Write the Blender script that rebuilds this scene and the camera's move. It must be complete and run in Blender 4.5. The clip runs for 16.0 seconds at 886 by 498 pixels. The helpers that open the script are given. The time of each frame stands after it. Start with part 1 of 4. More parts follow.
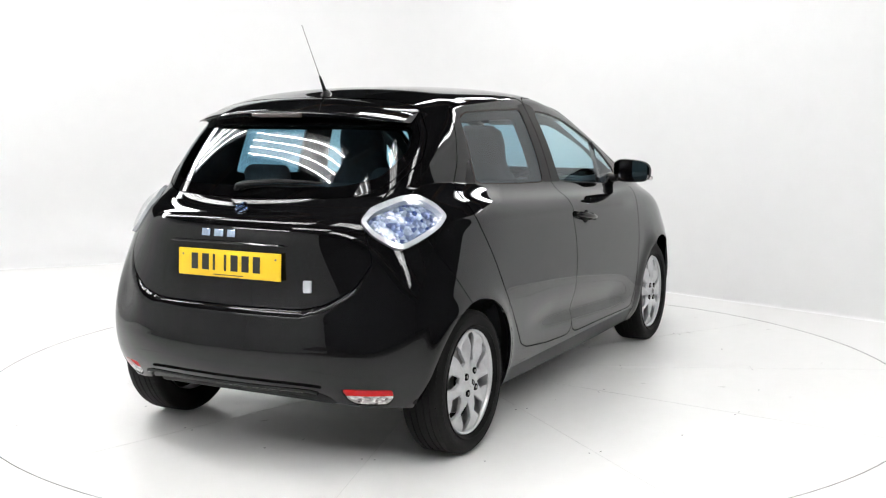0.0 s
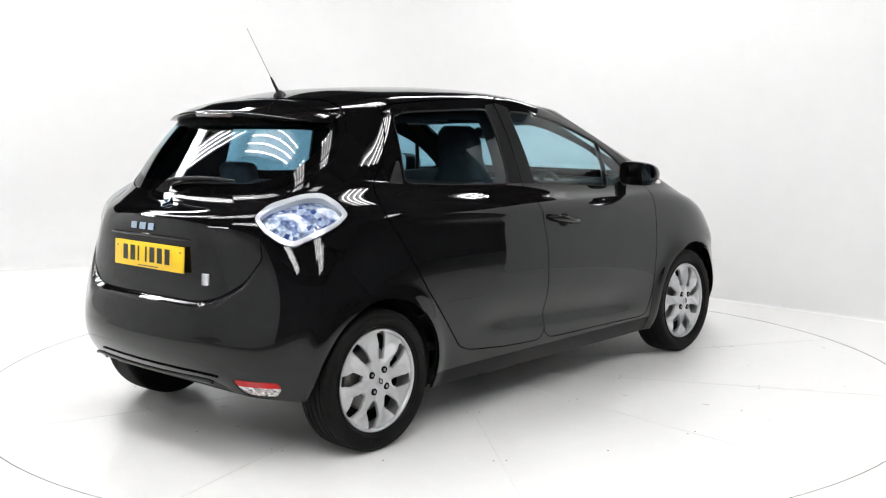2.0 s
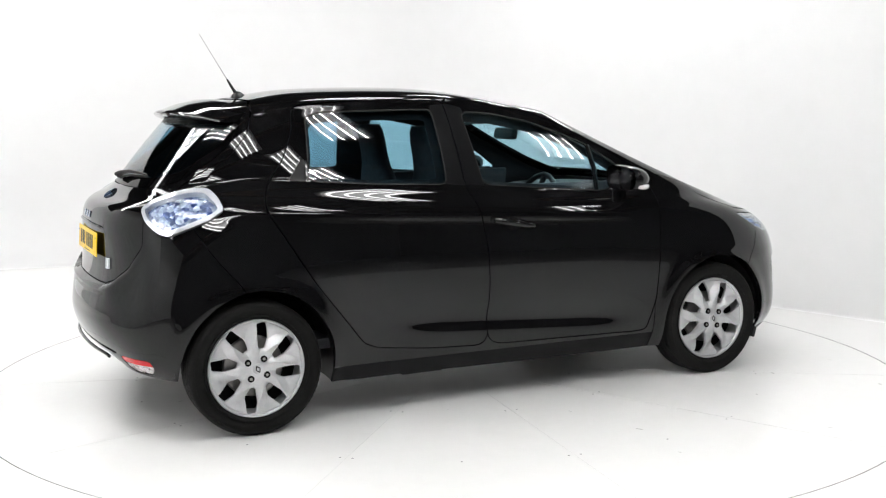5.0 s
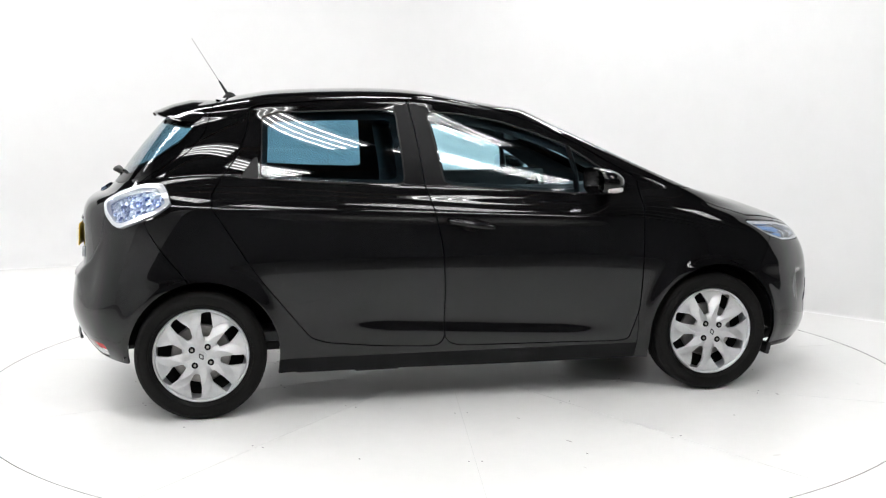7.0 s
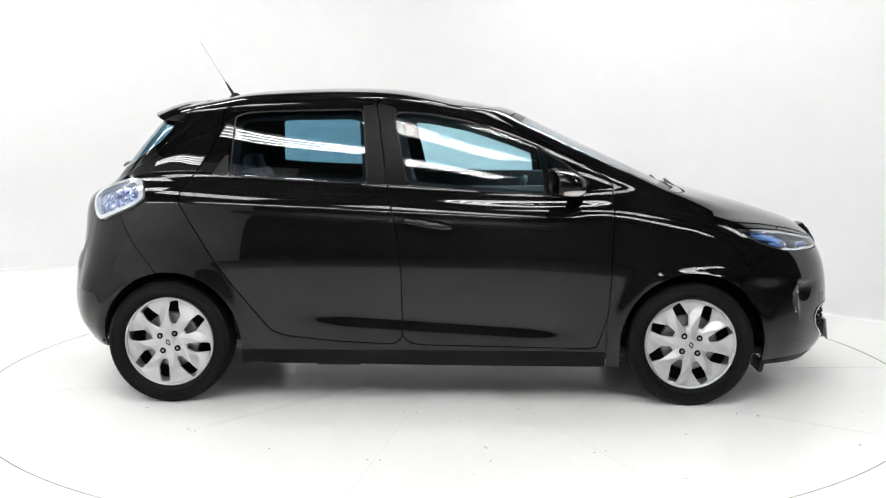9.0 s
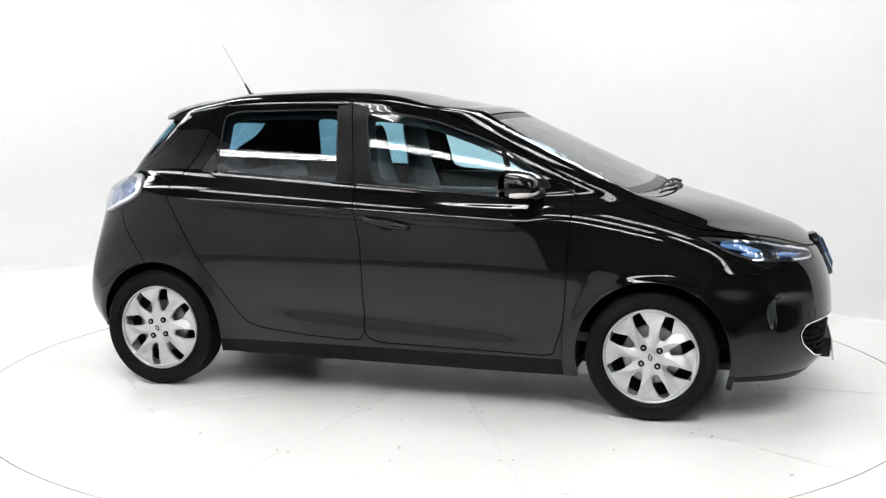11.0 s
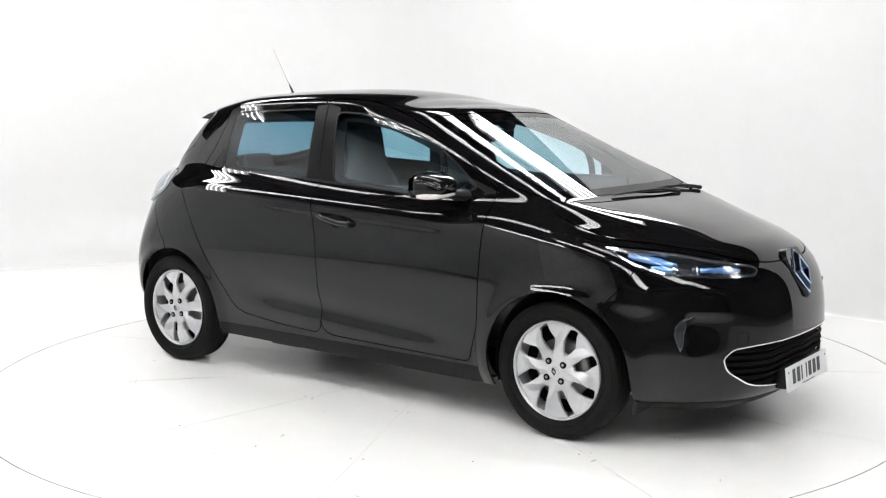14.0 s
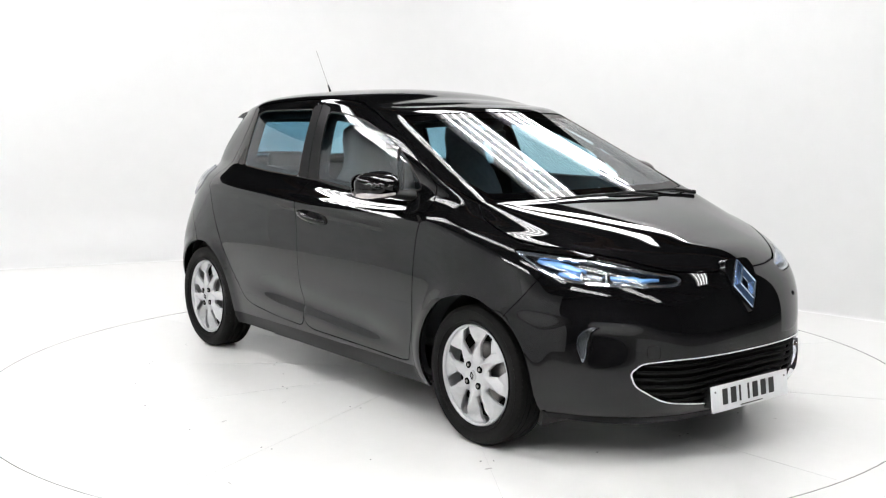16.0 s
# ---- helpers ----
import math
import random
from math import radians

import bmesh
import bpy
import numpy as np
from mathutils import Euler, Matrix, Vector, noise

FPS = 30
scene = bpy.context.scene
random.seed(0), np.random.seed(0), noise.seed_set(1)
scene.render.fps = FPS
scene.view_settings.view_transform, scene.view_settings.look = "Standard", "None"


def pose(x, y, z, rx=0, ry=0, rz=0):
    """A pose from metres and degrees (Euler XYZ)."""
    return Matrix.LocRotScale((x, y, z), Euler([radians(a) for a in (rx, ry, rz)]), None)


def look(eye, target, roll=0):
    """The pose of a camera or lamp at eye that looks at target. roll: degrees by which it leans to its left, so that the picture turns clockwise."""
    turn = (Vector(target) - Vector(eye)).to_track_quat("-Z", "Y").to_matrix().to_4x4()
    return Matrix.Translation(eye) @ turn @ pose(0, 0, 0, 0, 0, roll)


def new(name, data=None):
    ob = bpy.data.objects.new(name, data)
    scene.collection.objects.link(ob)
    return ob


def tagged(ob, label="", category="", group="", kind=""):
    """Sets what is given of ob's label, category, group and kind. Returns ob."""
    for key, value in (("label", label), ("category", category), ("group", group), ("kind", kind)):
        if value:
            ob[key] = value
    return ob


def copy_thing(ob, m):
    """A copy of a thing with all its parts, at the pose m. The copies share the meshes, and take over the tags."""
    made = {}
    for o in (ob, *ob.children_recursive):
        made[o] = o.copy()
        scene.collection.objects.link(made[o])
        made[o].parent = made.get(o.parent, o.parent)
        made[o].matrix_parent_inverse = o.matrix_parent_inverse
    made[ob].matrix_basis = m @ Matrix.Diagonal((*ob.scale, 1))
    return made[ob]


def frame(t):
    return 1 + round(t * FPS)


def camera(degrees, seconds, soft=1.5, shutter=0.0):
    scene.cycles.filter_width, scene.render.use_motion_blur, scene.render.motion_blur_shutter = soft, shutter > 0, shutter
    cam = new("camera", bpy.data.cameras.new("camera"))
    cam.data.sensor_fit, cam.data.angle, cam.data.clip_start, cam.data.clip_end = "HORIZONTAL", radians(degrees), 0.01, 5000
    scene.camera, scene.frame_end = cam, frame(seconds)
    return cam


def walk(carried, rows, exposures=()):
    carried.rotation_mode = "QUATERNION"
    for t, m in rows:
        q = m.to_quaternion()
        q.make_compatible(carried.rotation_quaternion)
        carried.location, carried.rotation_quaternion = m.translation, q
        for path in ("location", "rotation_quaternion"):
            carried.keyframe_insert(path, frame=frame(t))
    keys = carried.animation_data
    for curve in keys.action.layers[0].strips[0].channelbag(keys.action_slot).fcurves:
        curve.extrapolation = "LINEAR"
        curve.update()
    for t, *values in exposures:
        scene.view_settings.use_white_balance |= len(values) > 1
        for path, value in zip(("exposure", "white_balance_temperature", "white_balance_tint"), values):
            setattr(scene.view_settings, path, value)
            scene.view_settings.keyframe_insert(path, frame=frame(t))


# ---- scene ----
# camera on a tripod, facing the turntable's middle
EYE = (0, -6.1425, 1.472)
AIM = (-0.00324, -5.1509, 1.3428)
cam = camera(44.0, 16.0, soft=1.2)
walk(cam, [(0, look(EYE, AIM, -0.18)), (16.0, look(EYE, AIM, -0.18))])
scene.view_settings.exposure = 0.0

# the hall's dim air outside the lamps' reach
world = bpy.data.worlds.new("hall")
world.use_nodes = True
world.node_tree.nodes["Background"].inputs["Color"].default_value = (.8, .85, 1, 1)
world.node_tree.nodes["Background"].inputs["Strength"].default_value = 0.05
scene.world = world
TUBE_POWER = 46.4


# ---- materials ----
def mat(name, color, rough=.5, metal=0.0, coat=0.0, vary=0.0, scale=30.0, bumpy=0.0, rough_vary=0.0, specular=.5, emit=0.0, coat_ior=1.5):
    """A surface with grain and blotches at two scales."""
    m = bpy.data.materials.new(name)
    m.use_nodes = True
    n, l = m.node_tree.nodes, m.node_tree.links
    b = n["Principled BSDF"]
    b.inputs["Base Color"].default_value = (*color, 1)
    b.inputs["Roughness"].default_value = rough
    b.inputs["Metallic"].default_value = metal
    b.inputs["Specular IOR Level"].default_value = specular
    b.inputs["Coat Weight"].default_value = coat
    b.inputs["Coat Roughness"].default_value = .015
    b.inputs["Coat IOR"].default_value = coat_ior
    if emit:
        b.inputs["Emission Color"].default_value = (*color, 1)
        b.inputs["Emission Strength"].default_value = emit
    if vary or bumpy or rough_vary:
        co = n.new("ShaderNodeTexCoord")
        fine, broad = n.new("ShaderNodeTexNoise"), n.new("ShaderNodeTexNoise")
        fine.inputs["Scale"].default_value, broad.inputs["Scale"].default_value = scale, scale / 14
        fine.inputs["Detail"].default_value, broad.inputs["Detail"].default_value = 6, 4
        for t in (fine, broad):
            l.new(co.outputs["Object"], t.inputs["Vector"])
        both = n.new("ShaderNodeMath")
        both.operation = "ADD"
        l.new(fine.outputs["Fac"], both.inputs[0])
        l.new(broad.outputs["Fac"], both.inputs[1])
        if vary:
            r = n.new("ShaderNodeMapRange")
            r.inputs["From Min"].default_value, r.inputs["From Max"].default_value = .7, 1.3
            r.inputs["To Min"].default_value, r.inputs["To Max"].default_value = 1 - vary, 1 + vary
            l.new(both.outputs[0], r.inputs["Value"])
            v = n.new("ShaderNodeVectorMath")
            v.operation = "SCALE"
            v.inputs[0].default_value = color
            l.new(r.outputs[0], v.inputs["Scale"])
            l.new(v.outputs[0], b.inputs["Base Color"])
        if rough_vary:
            r = n.new("ShaderNodeMapRange")
            r.inputs["From Min"].default_value, r.inputs["From Max"].default_value = .7, 1.3
            r.inputs["To Min"].default_value, r.inputs["To Max"].default_value = max(0, rough - rough_vary), rough + rough_vary
            l.new(both.outputs[0], r.inputs["Value"])
            l.new(r.outputs[0], b.inputs["Roughness"])
        if bumpy:
            k = n.new("ShaderNodeBump")
            k.inputs["Strength"].default_value, k.inputs["Distance"].default_value = bumpy, .002
            l.new(fine.outputs["Fac"], k.inputs["Height"])
            l.new(k.outputs[0], b.inputs["Normal"])
    return m


def pane(name, tint, gloss_rough=.0):
    """Thin tinted glass: what passes is tinted, what grazes is mirrored."""
    m = bpy.data.materials.new(name)
    m.use_nodes = True
    n, l = m.node_tree.nodes, m.node_tree.links
    n.remove(n["Principled BSDF"])
    t, g, mix, f = (n.new(k) for k in ("ShaderNodeBsdfTransparent", "ShaderNodeBsdfGlossy", "ShaderNodeMixShader", "ShaderNodeLayerWeight"))
    t.inputs["Color"].default_value = (*tint, 1)
    g.inputs["Roughness"].default_value = gloss_rough
    f.inputs["Blend"].default_value = .5
    power, ramp = n.new("ShaderNodeMath"), n.new("ShaderNodeMapRange")
    power.operation = "POWER"
    power.inputs[1].default_value = 4.5
    ramp.inputs["To Min"].default_value, ramp.inputs["To Max"].default_value = .075, 1
    l.new(f.outputs["Facing"], power.inputs[0])
    l.new(power.outputs[0], ramp.inputs["Value"])
    l.new(ramp.outputs[0], mix.inputs[0])
    l.new(t.outputs[0], mix.inputs[1])
    l.new(g.outputs[0], mix.inputs[2])
    l.new(mix.outputs[0], n["Material Output"].inputs["Surface"])
    return m


def crystal(name, dark, light, scale=60.0):
    """Moulded reflector behind a lens: small tilted facets in two tones."""
    m = mat(name, dark, .15, .6)
    n, l = m.node_tree.nodes, m.node_tree.links
    co, v, r, k = (n.new(q) for q in ("ShaderNodeTexCoord", "ShaderNodeTexVoronoi", "ShaderNodeValToRGB", "ShaderNodeBump"))
    v.inputs["Scale"].default_value = scale
    r.color_ramp.elements[0].color, r.color_ramp.elements[1].color = (*dark, 1), (*light, 1)
    r.color_ramp.elements[0].position, r.color_ramp.elements[1].position = .15, .6
    k.inputs["Strength"].default_value, k.inputs["Distance"].default_value = 1, .01
    l.new(co.outputs["Object"], v.inputs["Vector"])
    l.new(v.outputs["Color"], r.inputs[0])
    l.new(v.outputs["Distance"], k.inputs["Height"])
    l.new(r.outputs[0], n["Principled BSDF"].inputs["Base Color"])
    l.new(k.outputs[0], n["Principled BSDF"].inputs["Normal"])
    return m


PAINT = mat("black_paint", (.0036, .0036, .0039), .5, coat=1.0, vary=.1, scale=700, specular=.0, coat_ior=1.39)
SATIN = mat("satin_black", (.005, .005, .0055), .32, vary=.15, scale=200, specular=.09)
PLASTIC = mat("black_plastic", (.008, .008, .0085), .45, vary=.2, scale=260, bumpy=.1, specular=.25)
RUBBER = mat("rubber", (.008, .008, .008), .6, vary=.2, scale=300, bumpy=.2, specular=.3)
TYRE = mat("tyre_rubber", (.0048, .0046, .0044), .6, vary=.35, scale=120, bumpy=.3, specular=.12)
# near-black, for black parts and for shade painted into gaps and recesses
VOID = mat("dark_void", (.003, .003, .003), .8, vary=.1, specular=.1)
TRIM = mat("cabin_trim", (.04, .043, .047), .65, vary=.15, scale=180, bumpy=.2)
PALE_TRIM = mat("pale_cabin_trim", (.16, .18, .19), .6, vary=.1, scale=180, bumpy=.2)
LINING = mat("dark_lining", (.014, .015, .017), .7, vary=.15, scale=180, specular=.2)
CLOTH = mat("seat_cloth", (.10, .104, .11), .85, vary=.2, scale=500, bumpy=.5)
CHROME = mat("chrome", (.82, .83, .85), .08, 1.0, rough_vary=.03, scale=80)
ALLOY = mat("wheel_silver", (.53, .535, .545), .36, .6, coat=.1, vary=.05, scale=60, rough_vary=.05)
STEEL = mat("brake_steel", (.30, .29, .28), .4, .9, vary=.15, scale=90)
WHITE_PLATE = mat("white_plate", (.74, .75, .76), .35, vary=.03, scale=120)
YELLOW_PLATE = mat("yellow_plate", (.80, .52, .01), .35, vary=.03, scale=120)
PLATE_INK = mat("plate_ink", (.012, .012, .012), .4, vary=.1)
RED_LENS = mat("red_lens", (.36, .005, .007), .14, coat=.25, specular=.25, vary=.1, scale=200)
WHITE_LENS = mat("white_lens", (.60, .55, .54), .12, coat=.5, vary=.1, scale=200)
FROST = mat("frosted_lens_border", (.62, .64, .67), .12, .3, coat=1, vary=.06, scale=120)
BLUE_CRYSTAL = crystal("blue_crystal", (.03, .07, .26), (.50, .57, .70), 48)
FACETS = crystal("clear_facets", (.30, .25, .25), (.85, .80, .80), 70)
LAMP_BOWL = mat("lamp_bowl", (.15, .155, .165), .16, .8, vary=.3, scale=25)
REFLECTOR = mat("lamp_reflector", (.55, .58, .62), .12, .9, vary=.2, scale=40)
SMOKED_LENS = mat("smoked_lens", (.07, .05, .05), .12, coat=1, vary=.1, scale=200)
BORDER = mat("black_glass_border", (.002, .002, .0022), .5, coat=.5, specular=0)
BADGE_DARK = mat("badge_centre", (.035, .062, .12), .10, 1.0, vary=.1)
SCREW = mat("screw_head", (.22, .22, .22), .5, .5, vary=.2)
BLUE_ACCENT = mat("blue_accent", (.20, .42, .86), .15, .5, coat=1, vary=.1)
BADGE_BLUE = mat("badge_blue", (.46, .57, .72), .12, .9, vary=.05)
CLEAR = pane("clear_lens", (.93, .95, .97))
SIDE_GLASS = pane("front_side_glass", (.66, .87, .93))
SCREEN_GLASS = pane("windscreen_glass", (.66, .86, .92))
DARK_GLASS = pane("privacy_glass", (.34, .53, .62))
WALL_WHITE = mat("wall_white", (.71, .71, .71), .6, vary=.015, scale=6, bumpy=.03)
WALL_GREY = mat("wall_pale_grey", (.62, .62, .62), .7, vary=.12, scale=4, bumpy=.03)
FLOOR_WHITE = mat("floor_white", (.86, .856, .842), .26, vary=.012, scale=9)
TABLE_WHITE = mat("turntable_white", (.88, .876, .862), .24, vary=.014, scale=11)
SCUFF = mat("scuff", (.42, .41, .40), .5, vary=.3, scale=90)
JOINT = mat("floor_joint", (.58, .58, .57), .6, vary=.2)
CONCRETE = mat("hall_concrete", (.20, .20, .195), .6, vary=.2, scale=3, bumpy=.1)
HALL_GREY = mat("hall_cladding", (.10, .105, .11), .7, vary=.25, scale=5)
HALL_ROOF = mat("hall_roof", (.035, .036, .038), .7, vary=.25, scale=5)
TIMBER = mat("brown_timber", (.11, .055, .025), .6, vary=.3, scale=14)
TUBE = mat("glowing_tube", (.985, .985, .985), .5, emit=TUBE_POWER)
CASING = mat("lamp_casing", (.6, .6, .6), .4, vary=.05)


# ---- small helpers ----
def link_mesh(name, verts, faces, material, parent=None, label="", smooth=True):
    me = bpy.data.meshes.new(name)
    me.from_pydata([tuple(v) for v in verts], [], [tuple(f) for f in faces])
    me.materials.append(material)
    me.polygons.foreach_set("use_smooth", [smooth] * len(me.polygons))
    me.update()
    ob = new(name, me)
    ob.parent = parent
    return tagged(ob, label)


def part(name, bm, material, parent=None, label="", angle=35):
    me = bpy.data.meshes.new(name)
    bmesh.ops.recalc_face_normals(bm, faces=bm.faces)
    bm.to_mesh(me)
    bm.free()
    me.materials.append(material)
    me.polygons.foreach_set("use_smooth", [True] * len(me.polygons))
    me.set_sharp_from_angle(angle=radians(angle))
    ob = new(name, me)
    ob.parent = parent
    return tagged(ob, label)


def box(bm, size, m=None, bevel=.0, seg=2):
    made = bmesh.ops.create_cube(bm, size=1, matrix=(m or Matrix()) @ Matrix.Diagonal((*size, 1)))["verts"]
    if bevel:
        edges = {e for v in made for e in v.link_edges}
        bmesh.ops.bevel(bm, geom=list(edges), offset=bevel, segments=seg, profile=.5, affect="EDGES")


def drum(bm, r1, r2, depth, m=None, seg=32, caps=True):
    bmesh.ops.create_cone(bm, cap_ends=caps, segments=seg, radius1=r1, radius2=r2, depth=depth, matrix=m or Matrix())


def lathe(profile, seg, m=None):
    """Turn a profile of (radius, height) round z."""
    verts, faces, k = [], [], len(profile)
    for i in range(seg):
        a = 2 * math.pi * i / seg
        verts += [Vector((r * math.cos(a), r * math.sin(a), h)) for r, h in profile]
    for i in range(seg):
        j = (i + 1) % seg
        faces += [(i * k + q, j * k + q, j * k + q + 1, i * k + q + 1) for q in range(k - 1)]
    if m:
        verts = [m @ v for v in verts]
    return verts, faces


def sweep(bm, points, radius, seg=8, flat=1.0):
    """A rod along points; radius may vary."""
    points = [Vector(p) for p in points]
    rings = []
    for i, p in enumerate(points):
        d = (points[min(i + 1, len(points) - 1)] - points[max(i - 1, 0)]).normalized()
        a = d.orthogonal().normalized() if abs(d.z) > .95 else d.cross(Vector((0, 0, 1))).normalized()
        b = d.cross(a)
        r = radius[i] if isinstance(radius, (list, tuple)) else radius
        rings.append([bm.verts.new(p + r * (math.cos(q) * a + flat * math.sin(q) * b)) for q in (2 * math.pi * s / seg for s in range(seg))])
    for one, two in zip(rings, rings[1:]):
        for s in range(seg):
            bm.faces.new((one[s], one[(s + 1) % seg], two[(s + 1) % seg], two[s]))
    bm.faces.new(rings[0][::-1])
    bm.faces.new(rings[-1])


def rounded(points, n=6, k=.35):
    """A closed outline with its corners rounded off."""
    out, c = [], len(points)
    for i in range(c):
        a, b, d = (Vector(points[j % c]) for j in (i - 1, i, i + 1))
        p, q = b.lerp(a, k), b.lerp(d, k)
        for s in range(n + 1):
            t = s / n
            out.append(tuple((1 - t) ** 2 * p + 2 * t * (1 - t) * b + t * t * q))
    return out
# where the tube banks hang (x, y, height, turn) and the turntable's joints run (x0, y0, x1, y1)
# the two banks turned by 21 are added fill to brighten the left wall
BANKS = [(-2.4, -1.4, 4.0, -48), (1.4, -2.9, 4.0, -36), (4.7, -1.8, 4.0, -34), (-.4, -6.4, 4.0, -40), (4.0, -6.2, 4.0, -34), (-3.9, .5, 4.0, -30),
         (1.25, 2.36, 4.0, -6), (-5.2, -4.2, 4.0, -38), (-3.2, 2.6, 4.0, 21), (.3, .2, 4.0, -36), (-.1, -3.85, 4.0, -48), (2.25, 3.5, 4.0, 8), (-2.2, -4.3, 4.0, -38),
         (2.3, -5.3, 4.0, -36), (-5.2, 1.3, 4.0, 21), (5.5, 1.9, 4.0, -34)]
SECTORS = 11
JOINT_ANGLES = [radians(-98.2 + 360 / SECTORS * q) for q in range(SECTORS)]
TABLE_JOINTS = [(.6 * math.cos(a), .6 * math.sin(a), 2.49 * math.cos(a), 2.49 * math.sin(a)) for a in JOINT_ANGLES]
# ---- the studio ----
TABLE_R = 2.51
STUDIO_R = 6.7


def grid_disc(inner, outer, z, seg=128, rings=6):
    verts, faces = [], []
    for i in range(rings + 1):
        r = inner + (outer - inner) * (i / rings) ** 2
        verts += [(r * math.cos(2 * math.pi * s / seg), r * math.sin(2 * math.pi * s / seg), z) for s in range(seg)]
    for i in range(rings):
        for s in range(seg):
            a, b = i * seg + s, i * seg + (s + 1) % seg
            faces.append((a, a + seg, b + seg, b))
    return verts, faces


# floor: one sheet with a round hole for the turntable, and the pit under it
v, f = grid_disc(TABLE_R + .005, STUDIO_R, 0)
v = [(x, y + 1.25 * (math.hypot(x, y) - TABLE_R) / (STUDIO_R - TABLE_R), z) for x, y, z in v]
tagged(link_mesh("floor", v, f, FLOOR_WHITE), "glossy white painted studio floor, lightly scuffed", "floor", kind="structure")
v, f = grid_disc(STUDIO_R, 26, 0)
v = [(x, y + 1.25 * (26 - math.hypot(x, y)) / (26 - STUDIO_R), z) for x, y, z in v]
tagged(link_mesh("floor_hall", v, f, CONCRETE), "dull grey concrete floor of the hall", "floor", kind="structure")
v, f = lathe([(TABLE_R + .005, 0), (TABLE_R + .005, -.06), (.01, -.06)], 128)
tagged(link_mesh("trim_pit", v, f, VOID), "dark gap round the turntable", "floor", kind="structure")

# turntable: a slab with a rolled edge, joints between its plates and small marks
v, f = lathe([(.0005, 0), (.8, 0), (1.7, 0), (TABLE_R, 0)], 160)
turntable = tagged(link_mesh("turntable", v, f, TABLE_WHITE), "round white glossy car turntable set flush in the floor", "turntable")
# the table's side gets a dark colour, so the gap looks shaded all round
v, f = lathe([(TABLE_R - .0022, .0003), (TABLE_R + .001, -.002), (TABLE_R + .001, -.05)], 160)
link_mesh("gap_shade_rim", v, f, RUBBER, turntable, "turntable's side, coloured dark as the gap's shade")
for x0, y0, x1, y1 in TABLE_JOINTS:
    bm = bmesh.new()
    d = Vector((x1 - x0, y1 - y0, 0))
    box(bm, (d.length, .0018, .0008), Matrix.Translation(((x0 + x1) / 2, (y0 + y1) / 2, .0005)) @ Matrix.Rotation(math.atan2(d.y, d.x), 4, "Z"))
    part("joint", bm, JOINT, turntable, "thin grey joint between plates")
for a in JOINT_ANGLES:
    for r, b in ((.99, a + .03), (.99, a - .03), (1.72, a + .016), (1.72, a - .016), (1.72, a + math.pi / SECTORS)):
        bm = bmesh.new()
        drum(bm, .0045, .004, .0012, Matrix.Translation((r * math.cos(b), r * math.sin(b), .0006)), 12)
        part("screw", bm, SCREW, turntable, "small dark screw head")
rng = random.Random(4)
for i in range(34):
    a, r, size = rng.uniform(0, 6.28), 2.4 * math.sqrt(rng.random()), rng.uniform(.006, .022)
    bm = bmesh.new()
    drum(bm, size, size * .8, .0008, Matrix.Translation((r * math.cos(a), r * math.sin(a), .0006)) @ Matrix.Rotation(a * 3, 4, "Z") @ Matrix.Diagonal((1, rng.uniform(.12, .4), 1, 1)), 10)
    part("scuff_mark", bm, SCUFF, turntable, "small grey scuff")


# the white backdrop: two flat walls that meet in a wide curve, with a small cove at the foot
def wall_line():
    left, bend, right = Vector((-5.4, 3.80)), Vector((-1.23, 5.43)), Vector((4.5, -.3))
    d1, d2 = (bend - left).normalized(), (right - bend).normalized()
    p, q = bend - d1 * 1.9, bend + d2 * 1.9
    pts = [left.lerp(p, i / 10) for i in range(10)]
    pts += [(1 - t) ** 2 * p + 2 * t * (1 - t) * bend + t * t * q for t in (i / 24 for i in range(25))]
    pts += [q.lerp(right, i / 12) for i in range(1, 13)]
    return pts


WALL_H = 3.0
pts = wall_line()
verts, faces = [], []
LEVELS = 26
for i, p in enumerate(pts):
    d = (pts[min(i + 1, len(pts) - 1)] - pts[max(i - 1, 0)]).normalized()
    out = Vector((-d.y, d.x))
    soft = .02 + .5 * max(0.0, min(1.0, (.6 - p.x) / 2.2))
    for a in range(LEVELS):
        if a <= 12:
            t = a / 12 * math.pi / 2
            o, h = -soft * (1 - math.sin(t)), soft * (1 - math.cos(t))
        else:
            o, h = 0, soft + (WALL_H - soft) * (a - 12) / (LEVELS - 13)
        verts.append((p.x + out.x * o, p.y + out.y * o, h + .0005))
    verts.append((p.x + out.x * .15, p.y + out.y * .15, WALL_H))
    verts.append((p.x + out.x * .15, p.y + out.y * .15, .0005))
k = LEVELS + 2
for i in range(len(pts) - 1):
    faces += [(i * k + a, i * k + a + 1, (i + 1) * k + a + 1, (i + 1) * k + a) for a in range(k - 1)]
tagged(link_mesh("wall_north", verts, faces, WALL_WHITE), "plain white curved studio backdrop wall", "wall", kind="structure")

# pale walls that close the studio at its left; the camera's side stays open to the hall
corners = [Vector(c) for c in ((-5.4, 3.80), (-6.6, 2.2), (-6.6, -5.0), (-3.2, -8.3))]
for i, (a, b) in enumerate(zip(corners, corners[1:])):
    d = b - a
    bm = bmesh.new()
    high = WALL_H if i == 0 else 4.8
    box(bm, (d.length, .12, high), Matrix.Translation(((a.x + b.x) / 2, (a.y + b.y) / 2, high / 2 + .001)) @ Matrix.Rotation(math.atan2(d.y, d.x), 4, "Z"))
    tagged(part(("wall_northwest", "wall_west", "wall_southwest")[i], bm, WALL_GREY), "plain pale grey studio wall", "wall", kind="structure")

